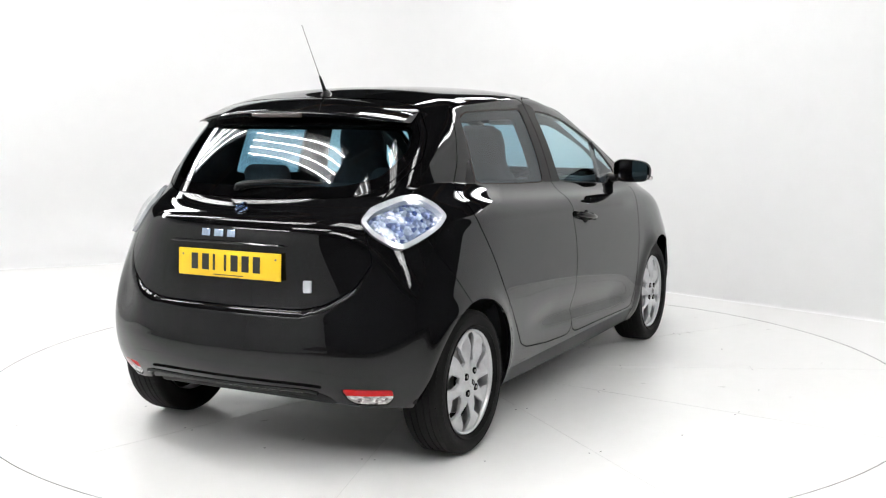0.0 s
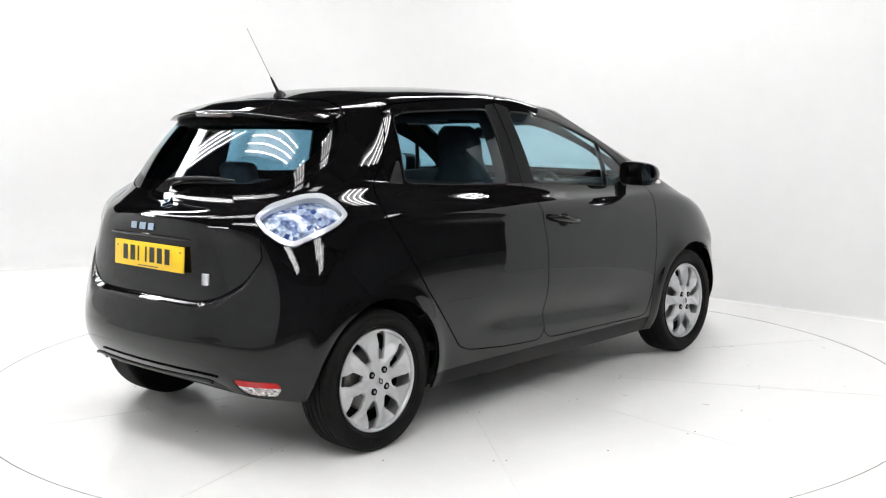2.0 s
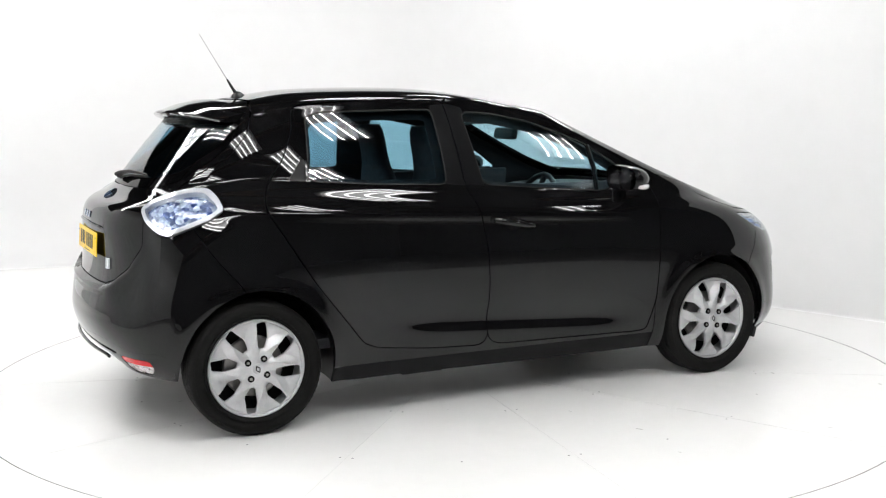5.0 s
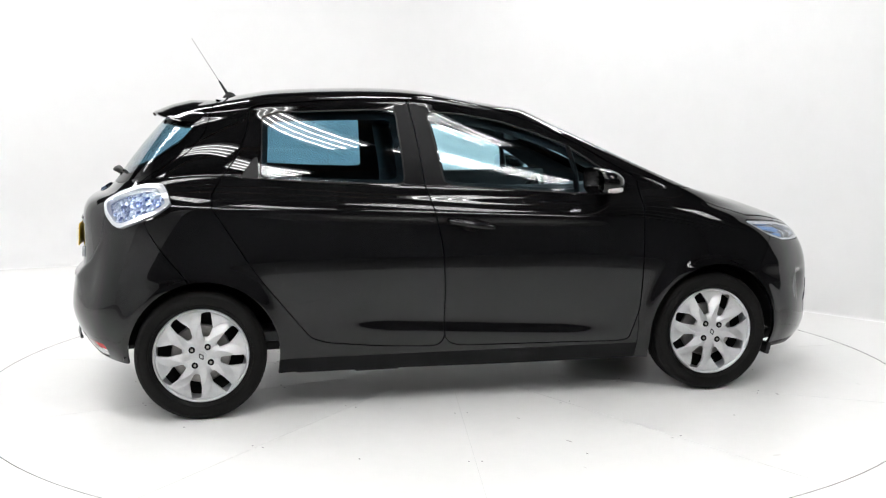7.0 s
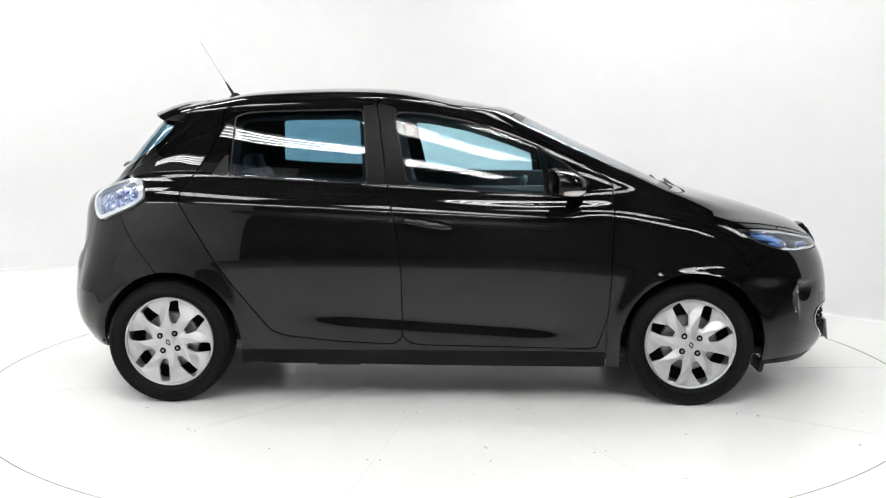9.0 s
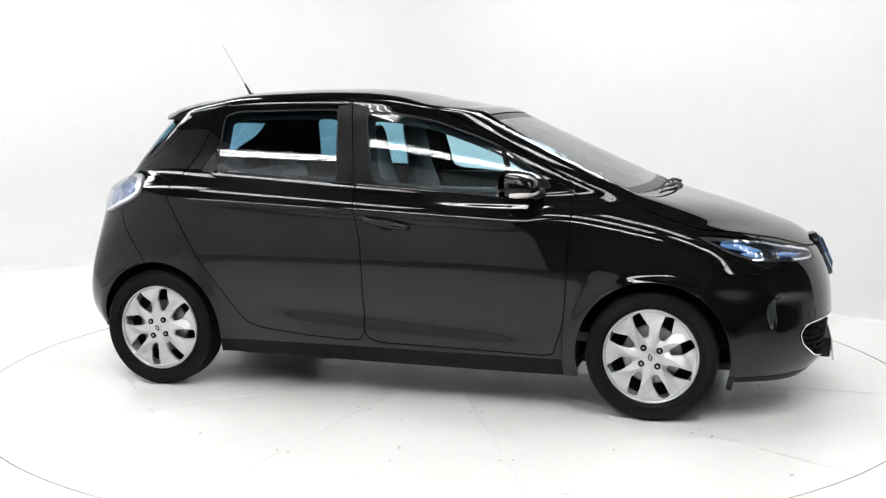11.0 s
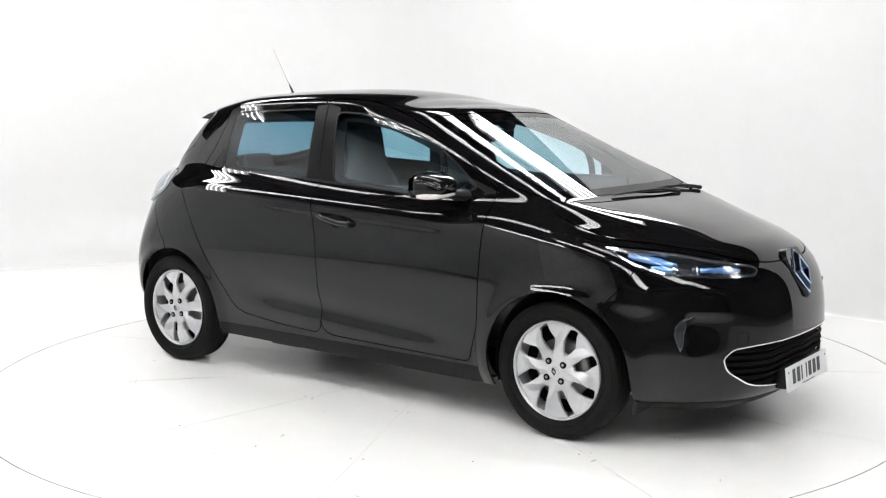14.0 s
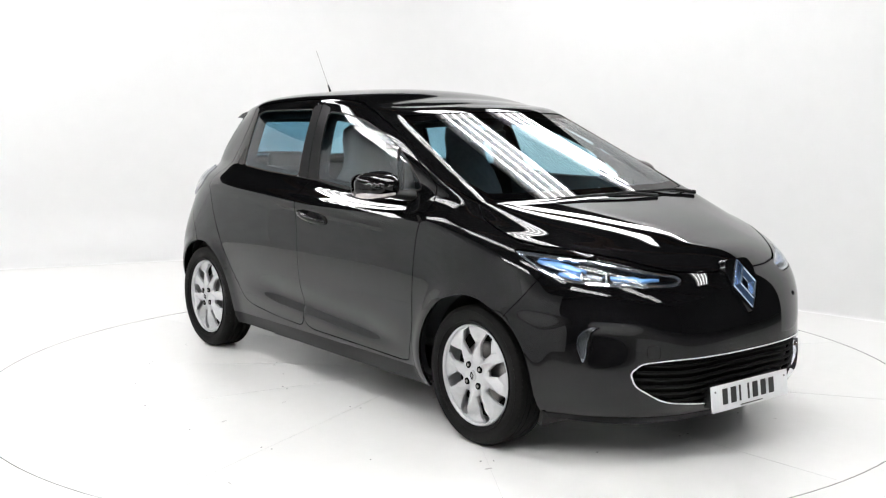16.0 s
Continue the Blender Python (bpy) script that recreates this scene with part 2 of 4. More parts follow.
# the dark hall that the studio stands in
bm = bmesh.new()
for x0, y0, x1, y1 in ((-14, -13, 14, -13), (-14, 13, 14, 13), (-14, -13, -14, 13), (14, -13, 14, 13)):
    d = Vector((x1 - x0, y1 - y0, 0))
    box(bm, (d.length, .2, 6.4), Matrix.Translation(((x0 + x1) / 2, (y0 + y1) / 2, 3.2)) @ Matrix.Rotation(math.atan2(d.y, d.x), 4, "Z"))
tagged(part("wall_hall", bm, HALL_GREY), "dark grey cladding of the surrounding hall", "wall", kind="structure")
bm = bmesh.new()
box(bm, (28, 26, .2), Matrix.Translation((0, 0, 6.5)))
tagged(part("ceiling", bm, HALL_ROOF), "dark hall roof", "ceiling", kind="structure")
for i, y in enumerate((-11.2, -8.4, -5.6, -2.8, 0, 2.8, 5.6)):
    bm = bmesh.new()
    box(bm, (27.6, .22, .34), Matrix.Translation((0, y, 6.2)), .02)
    tagged(part("roof_beam", bm, TIMBER), "brown timber beam under the hall roof", "beam", "roof beams")


# banks of four bare tubes
def lamp_bank(x, y, z, turn, length=2.3, gap=.15, tubes=4):
    bank = tagged(new("strip_light"), "bank of four glowing white fluorescent tubes", "lamp", "strip lights")
    bank.matrix_basis = pose(x, y, z, 0, 0, turn)
    bm = bmesh.new()
    box(bm, (length + .06, gap * tubes + .05, .04), Matrix.Translation((0, 0, .05)), .008)
    part("casing", bm, CASING, bank, "pale metal casing")
    for i in range(tubes):
        bm = bmesh.new()
        drum(bm, .013, .013, length, Matrix.Translation((0, (i - (tubes - 1) / 2) * gap, 0)) @ Matrix.Rotation(math.pi / 2, 4, "Y"), 10)
        part("tube", bm, TUBE, bank)
    return bank


first_bank = lamp_bank(*BANKS[0])
for x, y, z, turn in BANKS[1:]:
    copy_thing(first_bank, pose(x, y, z, 0, 0, turn))
# ---- the car's skin: a smooth surface that runs round the car, from the tail's middle to the nose's ----
# rows climb from the sill to the roof's centre line; columns run from the tail round one flank to the nose
RAILS = [
    # lower edge
    [(-1.84, 0, .31), (-1.83, .35, .31), (-1.745, .60, .275), (-1.59, .74, .255), (-1.294, .79, .20), (-.92, .79, .20), (-.2, .79, .19),
     (.5, .79, .185), (.92, .79, .185), (1.294, .79, .19), (1.64, .74, .19), (1.88, .56, .175), (1.99, .32, .17), (2.02, 0, .17)],
    [(-1.915, 0, .39), (-1.885, .37, .39), (-1.795, .65, .38), (-1.62, .79, .36), (-1.294, .835, .33), (-.92, .825, .31), (-.2, .828, .30),
     (.5, .835, .30), (.92, .845, .30), (1.294, .85, .33), (1.70, .79, .31), (1.935, .59, .28), (2.075, .35, .275), (2.11, 0, .275)],
    [(-1.935, 0, .53), (-1.912, .39, .53), (-1.795, .66, .53), (-1.64, .815, .53), (-1.294, .85, .53), (-.92, .852, .50), (-.2, .853, .50),
     (.5, .858, .50), (.92, .862, .50), (1.294, .86, .50), (1.69, .80, .48), (1.93, .60, .46), (2.085, .35, .46), (2.125, 0, .46)],
    [(-1.874, 0, .70), (-1.852, .37, .70), (-1.77, .635, .71), (-1.62, .80, .72), (-1.294, .85, .73), (-.92, .862, .72), (-.2, .866, .70),
     (.5, .868, .69), (.92, .868, .68), (1.294, .86, .68), (1.65, .79, .66), (1.92, .605, .63), (2.066, .355, .62), (2.109, 0, .62)],
    # shoulder, head and tail lamps
    [(-1.870, 0, .955), (-1.845, .36, .955), (-1.73, .58, .95), (-1.55, .745, .95), (-1.27, .82, .95), (-.92, .845, .93), (-.2, .852, .90),
     (.5, .855, .885), (.92, .848, .885), (1.26, .83, .885), (1.56, .765, .855), (1.835, .58, .808), (1.98, .345, .79), (2.024, 0, .805)],
    [(-1.80, 0, 1.035), (-1.77, .35, 1.037), (-1.665, .565, 1.05), (-1.50, .70, 1.06), (-1.27, .77, 1.06), (-.92, .814, 1.045), (-.2, .828, 1.008),
     (.5, .828, .983), (.92, .808, .985), (1.18, .772, .975), (1.40, .69, .96), (1.62, .50, .926), (1.73, .29, .922), (1.77, 0, .918)],
    # waist: foot of the rear glass, of the side windows and of the windscreen
    [(-1.715, 0, 1.09), (-1.675, .35, 1.10), (-1.57, .555, 1.115), (-1.42, .635, 1.135), (-1.22, .675, 1.145), (-.92, .71, 1.13), (-.2, .748, 1.085),
     (.5, .75, 1.04), (.88, .738, 1.06), (1.08, .725, 1.06), (1.20, .68, 1.05), (1.255, .55, 1.04), (1.285, .30, 1.037), (1.29, 0, 1.036)],
    [(-1.59, 0, 1.265), (-1.55, .33, 1.265), (-1.46, .535, 1.275), (-1.32, .615, 1.285), (-1.14, .645, 1.295), (-.88, .672, 1.295), (-.22, .70, 1.285),
     (.30, .70, 1.26), (.60, .685, 1.255), (.71, .665, 1.24), (.78, .62, 1.24), (.815, .52, 1.245), (.842, .29, 1.25), (.85, 0, 1.252)],
    # roof's edge
    [(-1.44, 0, 1.425), (-1.42, .30, 1.42), (-1.34, .49, 1.41), (-1.20, .565, 1.42), (-1.05, .595, 1.435), (-.85, .605, 1.45), (-.25, .615, 1.465),
     (.08, .61, 1.449), (.26, .60, 1.43), (.335, .585, 1.428), (.38, .55, 1.43), (.41, .45, 1.437), (.43, .25, 1.445), (.435, 0, 1.448)],
    [(-1.36, 0, 1.485), (-1.345, .24, 1.48), (-1.28, .41, 1.475), (-1.16, .47, 1.491), (-1.02, .49, 1.513), (-.82, .50, 1.531), (-.25, .505, 1.540),
     (.05, .50, 1.495), (.18, .49, 1.477), (.25, .47, 1.469), (.285, .43, 1.466), (.31, .34, 1.466), (.325, .19, 1.468), (.33, 0, 1.469)],
    # roof's centre line
    [(-1.27, 0, 1.505), (-1.25, 0, 1.507), (-1.20, 0, 1.513), (-1.08, 0, 1.532), (-.95, 0, 1.553), (-.75, 0, 1.567), (-.25, 0, 1.569),
     (.04, 0, 1.524), (.13, 0, 1.511), (.17, 0, 1.504), (.20, 0, 1.499), (.22, 0, 1.495), (.232, 0, 1.492), (.235, 0, 1.491)],
]


def skin_control():
    """Control points whose spline runs through the rails, with mirrored rows and columns where the surface crosses the middle."""
    want = np.array(RAILS, float)
    mirror = np.array([1, -1, 1.0])

    def padded(c):
        c = np.concatenate([c[:, 1:2] * mirror, c, c[:, -2:-1] * mirror], 1)
        return np.concatenate([2 * c[:1] - c[1:2], c, c[-2:-1] * mirror], 0)
    c = want.copy()
    for _ in range(3):
        p = padded(c)
        s = (p[:-2] + 4 * p[1:-1] + p[2:]) / 6
        s = (s[:, :-2] + 4 * s[:, 1:-1] + s[:, 2:]) / 6
        c = c + 0.85 * (want - s)
        c[:, (0, -1), 1] = 0
        c[-1, :, 1] = 0
    return padded(c)


SKIN = skin_control()


def basis(t):
    i = np.clip(np.floor(t).astype(int), 0, None)
    f = t - i
    return i, np.stack([(1 - f) ** 3, 3 * f ** 3 - 6 * f ** 2 + 4, -3 * f ** 3 + 3 * f ** 2 + 3 * f + 1, f ** 3], -1) / 6


def bump(a, lo, hi, soft):
    """1 between lo and hi, fading to 0 over soft outside."""
    def ease(x):
        x = np.clip(x, 0, 1)
        return x * x * (3 - 2 * x)
    return ease((a - lo + soft) / soft) * ease((hi + soft - a) / soft)


def raw_point(u, v):
    """Points of the smooth flank (y positive) for arrays of column u (0 to 13) and row v (0 to 10)."""
    u, v = np.clip(u, 0, 12.99999), np.clip(v, 0, 9.99999)
    (i, bu), (j, bv) = basis(u), basis(v)
    p = np.zeros((*u.shape, 3))
    for a in range(4):
        for b in range(4):
            p += SKIN[j + b, i + a] * (bv[..., b] * bu[..., a])[..., None]
    return p


def skin_point(u, v):
    """The skin with its folds: flat glass, a straight bonnet, flared lips, hollows."""
    u, v = np.clip(u, 0, 12.99999), np.clip(v, 0, 9.99999)
    p = raw_point(u, v)

    def through_rows(a):
        t = v - a
        rows = [raw_point(u, np.full(v.shape, float(a + i))) for i in range(3)]
        return rows[0] * ((1 - t) * (2 - t) / 2)[..., None] + rows[1] * (t * (2 - t))[..., None] + rows[2] * (t * (t - 1) / 2)[..., None]
    w = ((v > 6) * (1 - bump(v, 8.3, 20, .4)))[..., None]
    p = p * (1 - w) + through_rows(6) * w
    w = ((v <= 6) * bump(v, 5, 20, .6) * bump(u, 10, 20, .8))[..., None]
    p = p * (1 - w) + through_rows(4) * w
    x, z = p[..., 0].copy(), p[..., 2].copy()
    side = bump(p[..., 1], .6, 2, .12)
    # flared lips round the wheels
    for hub in (-1.294, 1.294):
        r = np.hypot(x - hub, z - .307)
        p[..., 1] += .016 * np.exp(-((r - .36) / .05) ** 2) * side * bump(z, .2, .62, .1)
    # long hollow low on the doors
    low = .435 - .05 * (x + .2) / .8
    p[..., 1] -= .020 * np.exp(-((z - low) / np.where(z > low, .075, .042)) ** 2) * bump(x, -.35, .45, .42) * side
    # crisp shoulder fold above the door handles
    fold = 1.0 - .10 * (x + 1.2) / 2.2
    p[..., 1] += .007 * np.exp(-((z - fold) / .03) ** 2) * bump(x, -1.2, .6, .3) * bump(p[..., 1], .7, 2, .05)
    # ridge over the front wheel that runs into the bumper
    p[..., 1] += .013 * np.exp(-((z - .655) / np.where(z > .655, .075, .055)) ** 2) * bump(x, 1.2, 1.68, .22) * side
    # scoop behind each daytime lamp, fading towards the middle
    s = x - p[..., 1]
    scoop = .026 * np.where(s < 1.19, bump(s, 1.19, 9, .035), np.exp(-((s - 1.19) / .17) ** 2))
    scoop = scoop * np.where(z < .54, bump(z, .55, 9, .13), bump(z, -1, .565, .04)) * (x > 1.5)
    p[..., 0] -= scoop * .75
    p[..., 1] -= scoop * .6
    # ledge of the rear bumper under the tailgate
    top = np.interp(x + p[..., 1], [-1.9, -1.5, -1.374, -1.22, -1.12], [.668, .670, .698, .765, .86])
    t = np.clip((z - top + .020) / .018, 0, 1)
    p[..., 0] -= .028 * np.clip((z - .52) / .13, 0, 1) ** 1.3 * (1 - t * t * (3 - 2 * t)) * bump(p[..., 1], -1, .45, .2) * (x < -1.5)
    return p
# ---- cutting the skin into panels ----
def steps(counts):
    return np.concatenate([np.linspace(i, i + 1, n, endpoint=False) for i, n in enumerate(counts)] + [[len(counts)]])


class Skin:
    """The flank's skin as polygons that can be cut along smooth outlines."""

    def __init__(self, u_counts, v_counts):
        us, vs = steps(u_counts), steps(v_counts)
        gu, gv = np.meshgrid(us, vs)
        self.uv = [tuple(q) for q in np.stack([gu.ravel(), gv.ravel()], 1)]
        self.pts = [tuple(q) for q in skin_point(gu.ravel(), gv.ravel())]
        w = len(us)
        self.all = [(j * w + i, j * w + i + 1, (j + 1) * w + i + 1, (j + 1) * w + i) for j in range(len(vs) - 1) for i in range(w - 1)]

    def arrays(self):
        return np.array(self.uv), np.array(self.pts)

    def cut(self, faces, field):
        """Split faces where field (a function of uv and points) changes its sign: those below zero, and the rest."""
        uv, pts = self.arrays()
        d = list(field(uv, pts))
        inside, outside, made = [], [], {}
        fresh = []
        for f in faces:
            s = [d[i] < 0 for i in f]
            if all(s):
                inside.append(f)
            elif not any(s):
                outside.append(f)
            else:
                a, b = [], []
                for k, i in enumerate(f):
                    j = f[(k + 1) % len(f)]
                    (a if s[k] else b).append(i)
                    if s[k] != (d[j] < 0):
                        key = (min(i, j), max(i, j))
                        if key not in made:
                            t = d[key[0]] / (d[key[0]] - d[key[1]])
                            t = min(max(t, .001), .999)
                            made[key] = len(self.uv)
                            self.uv.append((self.uv[key[0]][0] * (1 - t) + self.uv[key[1]][0] * t, self.uv[key[0]][1] * (1 - t) + self.uv[key[1]][1] * t))
                            self.pts.append((0, 0, 0))
                            fresh.append(made[key])
                        a.append(made[key])
                        b.append(made[key])
                if len(a) > 2:
                    inside.append(tuple(a))
                if len(b) > 2:
                    outside.append(tuple(b))
        if fresh:
            q = np.array([self.uv[i] for i in fresh])
            for i, p in zip(fresh, skin_point(q[:, 0], q[:, 1])):
                self.pts[i] = tuple(p)
        return inside, outside

    def panel(self, faces, outline, gap=.0022):
        """The panel inside an outline, and what is left outside, with a gap between the two."""
        near, rest = self.cut(faces, lambda uv, p: outline(uv, p) - gap)
        mine, _ = self.cut(near, lambda uv, p: outline(uv, p) + gap)
        return mine, rest


def signed(points, a, b):
    """Signed distance of (a, b) to a closed outline; below zero inside."""
    q = np.array(points, float)
    r = np.roll(q, -1, 0)
    best = np.full(a.shape, 9.0)
    odd = np.zeros(a.shape, bool)
    for (x0, y0), (x1, y1) in zip(q, r):
        ex, ey = x1 - x0, y1 - y0
        t = np.clip(((a - x0) * ex + (b - y0) * ey) / (ex * ex + ey * ey + 1e-12), 0, 1)
        best = np.minimum(best, np.hypot(a - x0 - t * ex, b - y0 - t * ey))
        odd ^= ((y0 > b) != (y1 > b)) & (a < (x1 - x0) * (b - y0) / (y1 - y0 + 1e-12) + x0)
    return np.where(odd, -best, best)


def flank(points, k=.3):
    """An outline seen from the side."""
    o = rounded(points, 5, k)
    return lambda uv, p: np.where((uv[:, 0] > 2.2) & (uv[:, 0] < 11.5), signed(o, p[:, 0], p[:, 2]), 9.0)


def tail(points, k=.3):
    """An outline wrapped round the rear corner: length along x + y."""
    o = rounded(points, 5, k)
    return lambda uv, p: np.where(uv[:, 0] < 5, signed(o, p[:, 0] + p[:, 1], p[:, 2]), 9.0)


def nose(points, k=.3):
    """An outline wrapped round the front corner: length along x - y."""
    o = rounded(points, 5, k)
    return lambda uv, p: np.where(uv[:, 0] > 7.5, signed(o, p[:, 0] - p[:, 1], p[:, 2]), 9.0)


def skin_normal(uv):
    e = 1e-3
    a = skin_point(uv[:, 0] + e, uv[:, 1]) - skin_point(uv[:, 0] - e, uv[:, 1])
    b = skin_point(uv[:, 0], uv[:, 1] + e) - skin_point(uv[:, 0], uv[:, 1] - e)
    n = np.cross(b, a)
    return n / np.maximum(np.linalg.norm(n, axis=1, keepdims=True), 1e-9)


def panel_mesh(name, skin, faces, material, parent, sides, label="", inset=0.0, rim=.014):
    """A panel on the right (-1), the left (1) or across both flanks, with its edges turned inwards."""
    used = sorted({i for f in faces for i in f})
    at = {i: k for k, i in enumerate(used)}
    uv = np.array([skin.uv[i] for i in used])
    n = skin_normal(uv)
    inner = np.array([skin.pts[i] for i in used]) - n * inset
    deep = inner - n * rim
    count = {}
    for f in faces:
        for k, i in enumerate(f):
            j = f[(k + 1) % len(f)]
            count[min(i, j), max(i, j)] = count.get((min(i, j), max(i, j)), 0) + 1
    verts, polys, smooth, centre = [], [], [], {}
    for side in sides:
        flip = np.array([1, side, 1.0])
        index = {}
        for i in used:
            p = inner[at[i]] * flip
            middle = abs(skin.pts[i][1]) < 2e-4
            if middle:
                p[1] = 0
                if i in centre:
                    index[i] = centre[i]
                    continue
                centre[i] = len(verts)
            index[i] = len(verts)
            verts.append(tuple(p))
        for f in faces:
            g = tuple(index[i] for i in f)
            polys.append(g if side < 0 else g[::-1])
            smooth.append(True)
        if rim:
            for f in faces:
                for k, i in enumerate(f):
                    j = f[(k + 1) % len(f)]
                    if count[min(i, j), max(i, j)] == 1 and not (abs(skin.pts[i][1]) < 2e-4 and abs(skin.pts[j][1]) < 2e-4):
                        b = len(verts)
                        verts += [tuple(q * flip) for q in (inner[at[i]], inner[at[j]], deep[at[j]], deep[at[i]])]
                        g = (b + 1, b, b + 3, b + 2)
                        polys.append(g if side < 0 else g[::-1])
                        smooth.append(False)
    ob = link_mesh(name, verts, polys, material, parent, label)
    ob.data.polygons.foreach_set("use_smooth", smooth)
    return ob


# ---- the car ----
car = tagged(new("car"), "gloss black five-door electric hatchback with silver wheels", "car")
skin = Skin((26, 22, 26, 28, 28, 52, 54, 36, 30, 28, 28, 22, 22), (12, 16, 16, 18, 12, 10, 18, 18, 12, 16))
rest = skin.all
OUT = {}

# wheel openings
for hub, r in ((-1.278, .352), (1.300, .356)):
    _, rest = skin.cut(rest, lambda uv, p: np.where(p[:, 1] > .45, np.hypot(p[:, 0] - hub, np.maximum(p[:, 2] - .312, (p[:, 2] - .312) * .55)) - r, 9.0))

# lamps
OUT["tail_lamp"] = tail([(-1.175, 1.017), (-1.09, 1.065), (-.90, 1.105), (-.79, 1.106), (-.69, 1.065), (-.635, 1.02), (-.70, .975), (-.84, .93), (-.94, .902), (-1.01, .915), (-1.11, .958)], .3)
OUT["head_lamp"] = nose([(.70, .880), (.90, .869), (1.16, .850), (1.41, .816), (1.66, .788), (1.70, .768), (1.655, .739), (1.33, .746), (1.07, .757), (.90, .790), (.80, .832)], .3)
OUT["fog_lamp"] = nose([(1.245, .592), (1.15, .585), (1.095, .555), (1.085, .51), (1.125, .432), (1.145, .47), (1.15, .53), (1.18, .568)], .3)
OUT["corner_lamp"] = tail([(-1.315, .366), (-1.035, .361), (-1.022, .325), (-1.05, .290), (-1.205, .292), (-1.26, .31)], .2)
lamp, rest = skin.panel(rest, OUT["tail_lamp"])
lamp_border, lamp_core = skin.cut(lamp, lambda uv, p: -.022 - OUT["tail_lamp"](uv, p))
head, rest = skin.panel(rest, OUT["head_lamp"])
fog, rest = skin.panel(rest, OUT["fog_lamp"])
corner, rest = skin.panel(rest, OUT["corner_lamp"])
corner_white, corner_red = skin.cut(corner, lambda uv, p: p[:, 2] - .333)

# glass
OUT["rear_glass"] = tail([(-2.4, 1.098), (-1.45, 1.098), (-1.20, 1.106), (-.985, 1.142), (-.765, 1.256), (-.70, 1.35), (-.71, 1.44), (-2.4, 1.44)], .25)
rear_glass, rest = skin.panel(rest, OUT["rear_glass"], .002)
rear_glass, rear_border = skin.cut(rear_glass, lambda uv, p: OUT["rear_glass"](uv, p) + .045)
screen_edge = lambda uv: np.interp(uv[:, 1], [5.9, 6.15, 6.5, 7.0, 7.6, 8.0, 8.4], [10.5, 10.25, 9.85, 9.8, 9.95, 10.1, 10.4])
OUT["windscreen"] = lambda uv, p: np.maximum(np.maximum((screen_edge(uv) - uv[:, 0]) * .11, (6.07 - uv[:, 1]) * .22), (uv[:, 1] - 7.97) * .2)
windscreen, rest = skin.panel(rest, OUT["windscreen"], .002)
windscreen, screen_border = skin.cut(windscreen, lambda uv, p: OUT["windscreen"](uv, p) + .028)
OUT["rear_window"] = flank([(-.978, 1.425), (-.90, 1.449), (-.60, 1.457), (-.34, 1.460), (-.322, 1.44), (-.305, 1.25), (-.294, 1.092), (-.66, 1.106), (-.997, 1.128), (-.985, 1.28)], .18)
OUT["front_window"] = flank([(-.172, 1.43), (-.14, 1.447), (.005, 1.437), (.206, 1.400), (.40, 1.334), (.54, 1.279), (.68, 1.192), (.79, 1.108), (.80, 1.085), (.607, 1.030), (.262, 1.056), (-.103, 1.085), (-.137, 1.25)], .18)
OUT["rear_trim"] = flank([(-1.088, 1.137), (-1.018, 1.232), (-1.003, 1.232), (-1.004, 1.129)], .12)
OUT["pillar"] = flank([(-.335, 1.475), (-.24, 1.485), (-.16, 1.465), (-.13, 1.3), (-.085, 1.084), (-.305, 1.095), (-.31, 1.25)], .1)
side_glass = {}
for name in ("rear_window", "front_window"):
    area, rest = skin.cut(rest, OUT[name])
    glass, gasket = skin.cut(area, lambda uv, p: OUT[name](uv, p) + .006)
    side_glass[name] = glass, gasket
trim_tri, rest = skin.panel(rest, OUT["rear_trim"], .001)

# doors
B_LINE = [(-.262, 1.515), (-.229, 1.301), (-.200, 1.086), (-.163, .935), (-.134, .80), (-.124, .62), (-.124, .300)]
OUT["rear_door"] = flank([(-1.03, 1.475), (-.75, 1.497), *B_LINE, (-.436, .314), (-.70, .343), (-.778, .372), (-.856, .470), (-1.013, .668), (-1.086, .780),
                          (-1.183, .937), (-1.228, 1.008), (-1.225, 1.062), (-1.197, 1.106), (-1.159, 1.16), (-1.104, 1.23), (-1.046, 1.36)], .22)
OUT["front_door"] = flank([*B_LINE[::-1], (0.0, 1.503), (.21, 1.452), (.42, 1.372), (.60, 1.283), (.78, 1.178), (.909, 1.105), (.914, 1.0), (.908, .89), (.897, .62), (.886, .457), (.858, .367), (.831, .284), (.40, .292)], .22)
rear_door, rest = skin.panel(rest, OUT["rear_door"], .0028)
front_door, rest = skin.panel(rest, OUT["front_door"], .0028)
rear_pillar, rear_door = skin.cut(rear_door, OUT["pillar"])
front_pillar, front_door = skin.cut(front_door, OUT["pillar"])

# tailgate, bumpers, bonnet
OUT["tailgate"] = tail([(-2.4, .668), (-1.50, .672), (-1.374, .698), (-1.22, .765), (-1.12, .86), (-1.14, .96), (-1.16, 1.04), (-1.04, 1.075), (-.93, 1.145), (-.71, 1.25), (-.645, 1.35), (-.665, 1.46), (-.80, 1.505), (-2.4, 1.53)], .2)
tailgate, rest = skin.panel(rest, OUT["tailgate"], .0028)
OUT["rear_bumper"] = tail([(-2.4, .0), (-.30, .0), (-.44, .62), (-.574, .748), (-.77, .926), (-.80, .97), (-2.4, .97)], .05)
rear_bumper, rest = skin.panel(rest, OUT["rear_bumper"], .002)
OUT["valance"] = tail([(-2.5, 0), (-2.5, .342), (-1.60, .350), (-1.45, .350), (-1.36, .320), (-1.30, .282), (-1.0, .27), (-.7, .25), (-.7, 0)], .2)
valance, rear_bumper = skin.panel(rear_bumper, OUT["valance"], .004)
